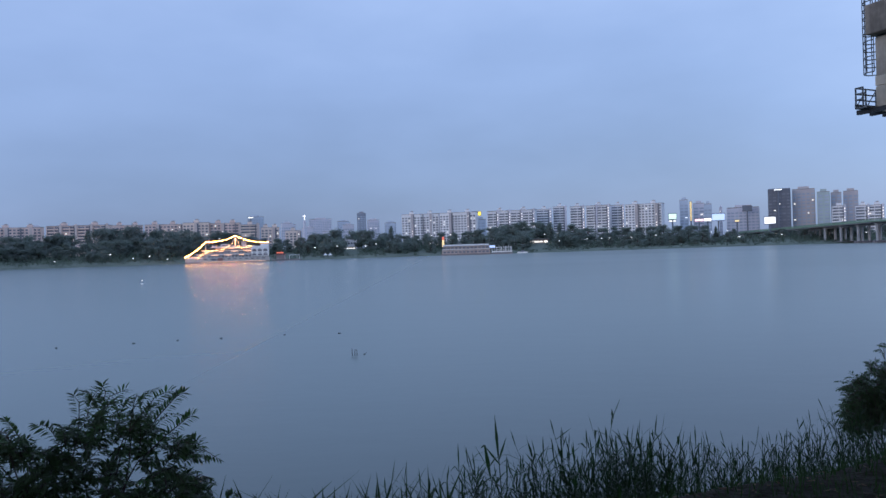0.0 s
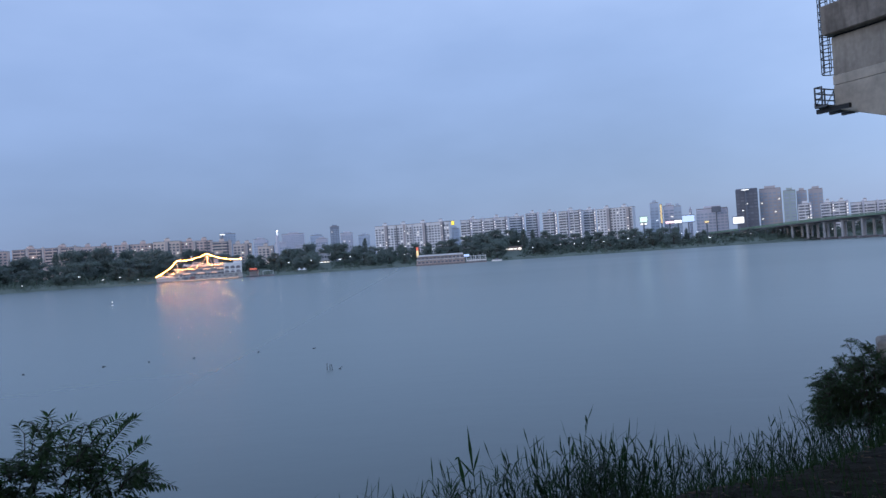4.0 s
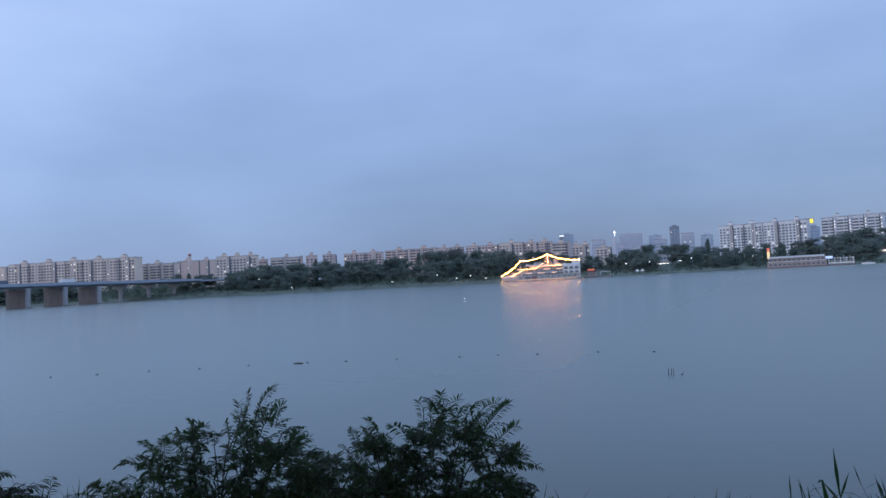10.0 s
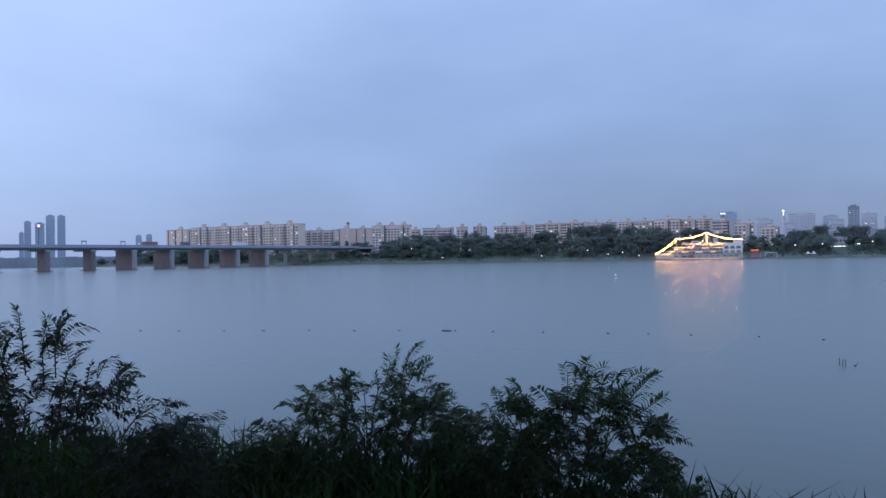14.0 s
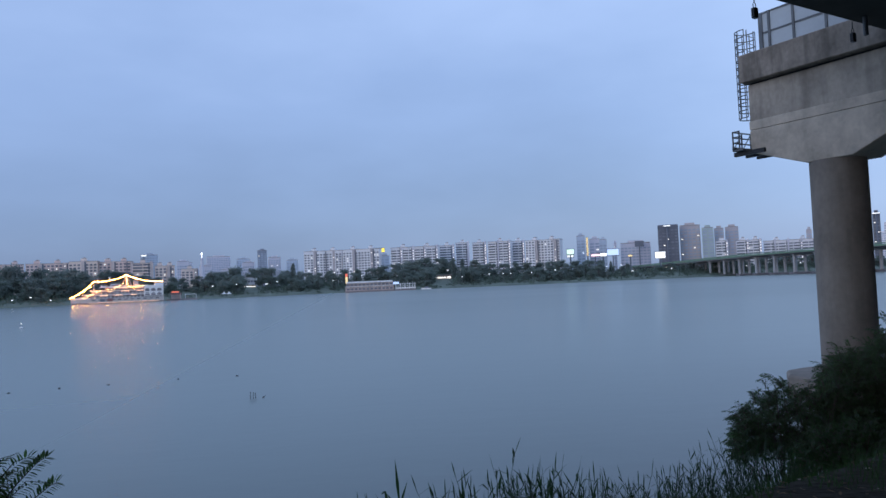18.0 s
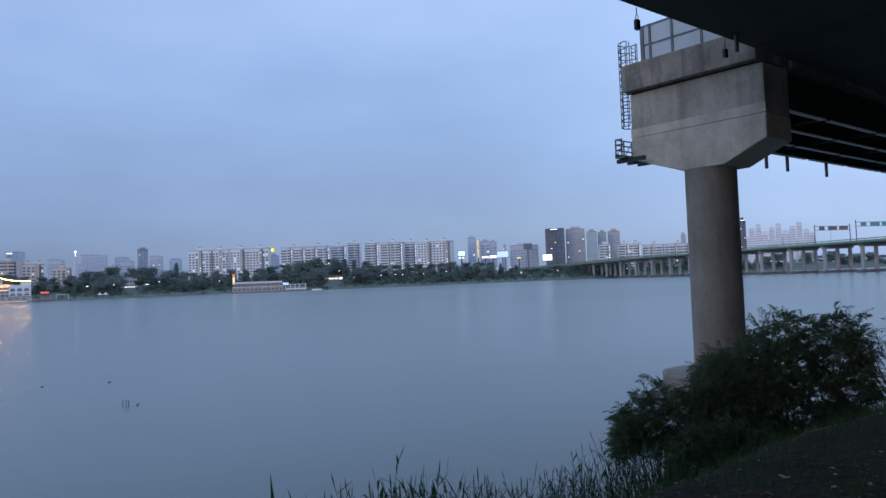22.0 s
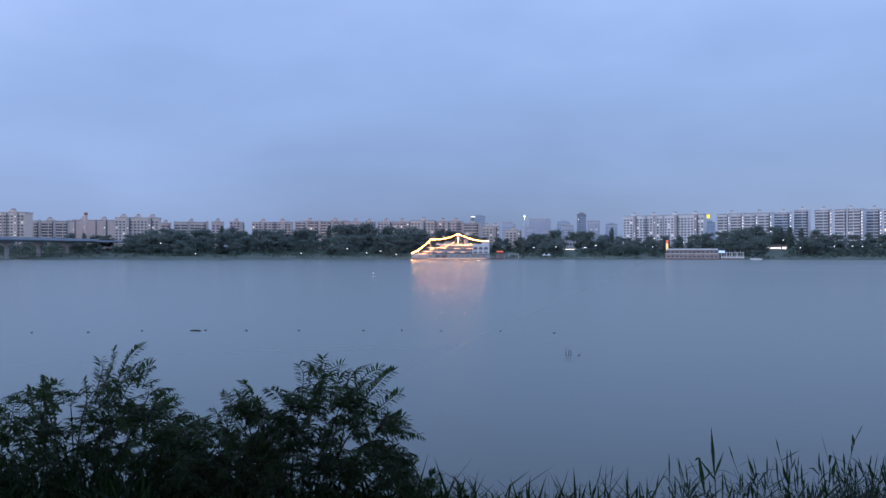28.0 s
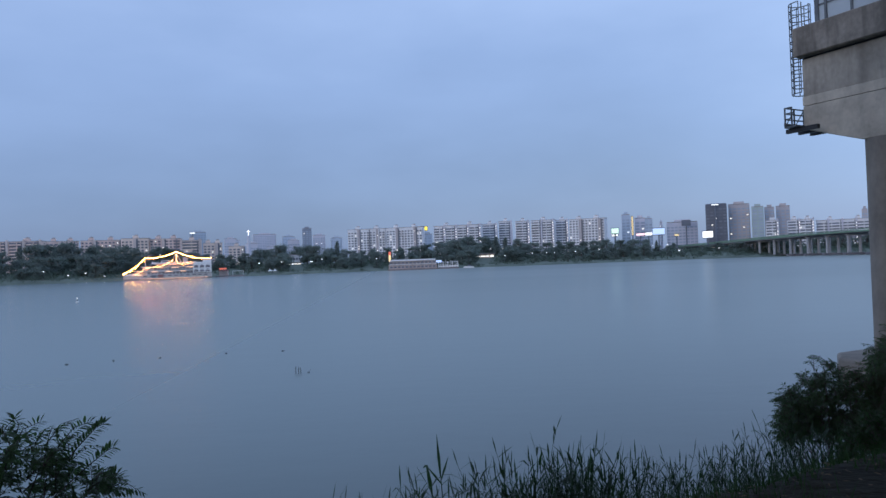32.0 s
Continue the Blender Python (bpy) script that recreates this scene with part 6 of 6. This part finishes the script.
def build_bank_grass():
    """Rank grass and weeds on the bank crest."""
    rng = random.Random(21)
    g = Geo()
    for _ in range(13000):
        u = rng.uniform(-9, 1.6)
        n = crest(u) + rng.uniform(-1.9, 0.9)
        if math.hypot(u, n) < 2.0:
            continue
        p = bank(u, n, near_height(u, n) - 0.02)
        h = rng.uniform(0.25, 0.62) * (1.0 if u < -1 else 0.7)
        w = rng.uniform(0, 6.28)
        out = Vector((math.cos(w), math.sin(w), 0))
        a = p + out * h * 0.12 + Vector((0, 0, h * 0.6))
        b = a + out * h * rng.uniform(0.15, 0.5) + Vector((0, 0, h * rng.uniform(0.1, 0.4)))
        s = out.cross(Vector((0, 0, 1))) * rng.uniform(0.004, 0.009)
        o = len(g.v)
        g.v.extend([tuple(p - s), tuple(p + s), tuple(a + s), tuple(a - s), tuple(b)])
        g.f.extend([(o, o + 1, o + 2, o + 3), (o + 3, o + 2, o + 4)])
    solid("bank_grass", g, M["grass"], "rank dark green grass along the bank crest", "grass", kind="stuff")
    g = Geo()
    for _ in range(26000):
        u = rng.uniform(1.0, 18)
        n = crest(u) + rng.uniform(-3.0, 2.4)
        if noise.noise((u * 0.7, n * 0.9, 5)) < (-0.25 if n < crest(u) - 0.3 else -0.3):
            continue
        p = bank(u, n, near_height(u, n) - 0.02)
        h = rng.uniform(0.05, 0.26) * (0.75 if n < crest(u) - 0.3 else 0.8)
        w = rng.uniform(0, 6.28)
        out = Vector((math.cos(w), math.sin(w), 0))
        b = p + out * h * 0.5 + Vector((0, 0, h))
        s = out.cross(Vector((0, 0, 1))) * 0.005
        o = len(g.v)
        g.v.extend([tuple(p - s), tuple(p + s), tuple(b)])
        g.f.append((o, o + 1, o + 2))
    solid("slope_grass", g, M["grass"], "short weeds on the slope below the bank", "grass", kind="stuff")


def build_litter():
    rng = random.Random(3)
    g = Geo()
    for _ in range(3600):
        u = rng.uniform(1.5, 16)
        n = crest(u) - rng.uniform(-0.8, 4.0)
        p = bank(u, n, near_height(u, n) + 0.012)
        w = rng.uniform(0, 6.28)
        a = Vector((math.cos(w), math.sin(w), rng.uniform(-0.3, 0.3))) * rng.uniform(0.015, 0.04)
        b = Vector((-math.sin(w), math.cos(w), rng.uniform(-0.3, 0.3))) * rng.uniform(0.006, 0.014)
        o = len(g.v)
        g.v.extend([tuple(p - a), tuple(p + b), tuple(p + a), tuple(p - b)])
        g.f.append((o, o + 1, o + 2, o + 3))
    solid("leaf_litter", g, M["dead_leaf"], "scattered dry brown leaves on the soil", "leaf litter", kind="stuff")
    for i in range(16):
        u = rng.uniform(3.5, 9.5)
        n = crest(u) - rng.uniform(0.1, 1.6)
        p = bank(u, n, near_height(u, n))
        s = rng.uniform(0.012, 0.03)
        g = Geo().add([(-1, -0.6, 0), (0.9, -0.7, 0), (1.1, 0.5, 0), (-0.8, 0.8, 0), (-0.5, -0.3, 0.5), (0.5, -0.4, 0.6), (0.4, 0.3, 0.4), (-0.4, 0.4, 0.55)],
                      [(3, 2, 1, 0), (4, 5, 6, 7), (0, 1, 5, 4), (1, 2, 6, 5), (2, 3, 7, 6), (3, 0, 4, 7)])
        g.v = [(x * s, y * s, z * s) for x, y, z in g.v]
        ob = solid("stone", g, M["litter"], "small pale stone lying on the bare soil", "stone", "stones on the bank")
        ob.matrix_basis = Matrix.Translation(p) @ Matrix.Rotation(rng.uniform(0, 6), 4, "Z")
    for px, py, w in ((4.37, 5.38, 0.042), (3.6, 5.72, 0.026), (4.41, 4.91, 0.024), (5.57, 5.58, 0.026)):
        q = BANK.inverted() @ Vector((px, py, 0))
        g = Geo()
        k = 7
        for i in range(k):
            for j in range(4):
                g.v.append((w * (i / 3 - 1), w * 0.55 * (j / 1.5 - 1) + rng.uniform(-0.1, 0.1) * w, abs(rng.gauss(0.1, 0.28)) * w + 0.004))
        for i in range(k - 1):
            for j in range(3):
                g.f.append((i * 4 + j, i * 4 + 4 + j, i * 4 + 5 + j, i * 4 + 1 + j))
        ob = solid("paper_scrap", g, M["litter"], "crumpled white scrap of paper on the soil", "litter", "paper scraps on the bank")
        ob.matrix_basis = Matrix.Translation((px, py, near_height(q.x, q.y))) @ Matrix.Rotation(rng.uniform(0, 6), 4, "Z")
    p = Vector((5.2, 6.25, near_height(7.3, 3.6) + 0.04))
    ob = solid("stick", Geo().tube([(0, 0, 0), (0.4, 0.05, 0.02), (0.85, 0.02, 0.03)], 0.009, 6, 0.006), M["dead_leaf"], "pale dead branch lying on the soil", "branch")
    ob.matrix_basis = Matrix.Translation(p) @ Matrix.Rotation(0.31, 4, "Z")


# crown heights as (bearing, elevation)
bush([(36.6, -12.6), (35.2, -12.4), (34.6, -12.2), (33.2, -10.8), (32.2, -10.0), (31.2, -10.6), (29.6, -11.1), (29.0, -10.5), (28.2, -9.5), (27.1, -9.2), (26.4, -9.1), (25.0, -9.4), (23.7, -10.4), (22.6, -12.2), (22.0, -11.8), (21.2, -11.8), (20.8, -12.8), (20.5, -15.5)],
     4.5, 0.7, 1, "leaf", fill=370, singles=240, shoots=((21.9, -9.1), (21.0, -9.3), (20.4, -11.0), (26.4, -8.2), (28.2, -8.7), (24.9, -8.7), (32.3, -9.8)))
bush([(22.0, -14.5), (20.6, -15.4), (19.2, -16.4), (17.8, -17.4), (16.0, -18.6)], 4.9, 0.4, 6, "leaf", fill=40, singles=60, boughs=8, holes=0.3, label="low willow shoots among grass on the bank edge")
bush([(52.4, -13.6), (51.9, -12.3), (50.8, -12.5), (49.9, -11.6), (48.9, -9.9), (48.2, -10.5), (47.2, -9.8), (46.4, -9.9), (45.6, -8.8), (44.9, -9.3), (43.7, -10.0), (42.7, -9.8), (42.2, -8.6), (41.2, -8.0), (40.4, -8.4), (39.4, -8.0), (38.8, -9.2), (38.5, -10.6), (37.6, -9.9), (36.7, -11.2), (35.9, -12.3)],
     5.0, 0.9, 3, "leaf", fill=490, singles=240, shoots=((39.4, -6.8), (41.3, -7.0), (42.2, -7.7), (45.7, -8.6), (48.9, -9.6), (38.8, -8.2), (36.9, -10.8)))
bush([(78.0, -4.5), (76.0, -4.2), (74.0, -5.2), (72.1, -5.4), (71.2, -4.7), (70.8, -3.6), (70.1, -3.7), (69.7, -4.9), (69.0, -3.3), (68.3, -4.0), (67.9, -4.8), (67.0, -4.4), (65.9, -3.6), (65.5, -5.4), (65.2, -7.2), (63.7, -7.5), (61.8, -7.8), (61.3, -9.9), (60.4, -10.8), (59.5, -10.3), (58.1, -10.6), (57.3, -11.6), (57.0, -13.0)],
     4.2, 0.8, 4, "leaf_dark", fill=520, singles=240, holes=0.2, shoots=((70.8, -3.4), (69.0, -3.0), (65.9, -3.4), (67.0, -4.3), (61.8, -7.6), (58.2, -10.4), (65.2, -7.0)), boughs=26, leaf_len=0.046, label="open willow bush with sparse drooping shoots")
bush([(56.2, -13.0), (55.4, -11.9), (54.6, -13.2), (53.9, -12.9), (53.3, -12.4), (52.9, -14.0)], 4.5, 0.4, 5, "leaf", fill=60, singles=60, boughs=10, holes=0.2, label="low willow shoots among grass on the bank edge")
bush([(84, -5.5), (81, -4.8), (78.5, -5.2)], 4.3, 0.6, 9, "leaf_dark", fill=90, singles=20, boughs=12, label="open willow bush with sparse drooping shoots")
# larger bushes in front of the pier, leaf colour darkened for the viaduct's shade
bush([(-28.5, -9.9), (-28.9, -8.9), (-29.7, -8.1), (-30.9, -7.3), (-31.9, -6.5), (-32.5, -7.3), (-33.6, -7.6), (-34.2, -6.9), (-35.5, -6.6)],
     15.0, 1.6, 12, "leaf_shade", low=-11.9, fill=480, singles=120, leaf_len=0.078, size=2.1, holes=0.0, label="dense shade-darkened willow bush beside the pier footing")
bush([(-34.2, -6.3), (-34.8, -5.6), (-35.4, -5.0), (-37.4, -4.3), (-38.2, -3.1), (-39.4, -2.8), (-40.5, -2.1), (-41.2, -2.7), (-42.1, -2.6), (-43.9, -2.3), (-44.7, -2.9), (-45.2, -3.9)],
     16.0, 2.4, 13, "leaf_shade", low=-11.8, fill=1500, singles=200, leaf_len=0.085, size=2.0, holes=-0.1, label="tall shade-darkened willow bush in front of the pier")
bush([(-44.4, -4.4), (-45.4, -3.9), (-46.2, -3.5), (-48.0, -3.2), (-50.0, -3.0), (-52.5, -3.6)], 15.0, 1.8, 15, "leaf_shade", low=-10.5, fill=260, singles=80, leaf_len=0.065, size=2.1, holes=0.3, boughs=60, sprays=3, label="half-bare shade-darkened bush with reddish stems on the bank")
bush([(-32.2, -12.0), (-33.5, -10.2), (-35.0, -9.3), (-36.6, -9.5), (-38.0, -10.0), (-39.2, -10.8)], 12.0, 1.2, 16, "grass", low=-13.0, fill=260, singles=100, leaf_len=0.06, size=1.6, label="low fresh green bush at the top of the bank slope")
build_reeds()
build_bank_grass()
build_litter()
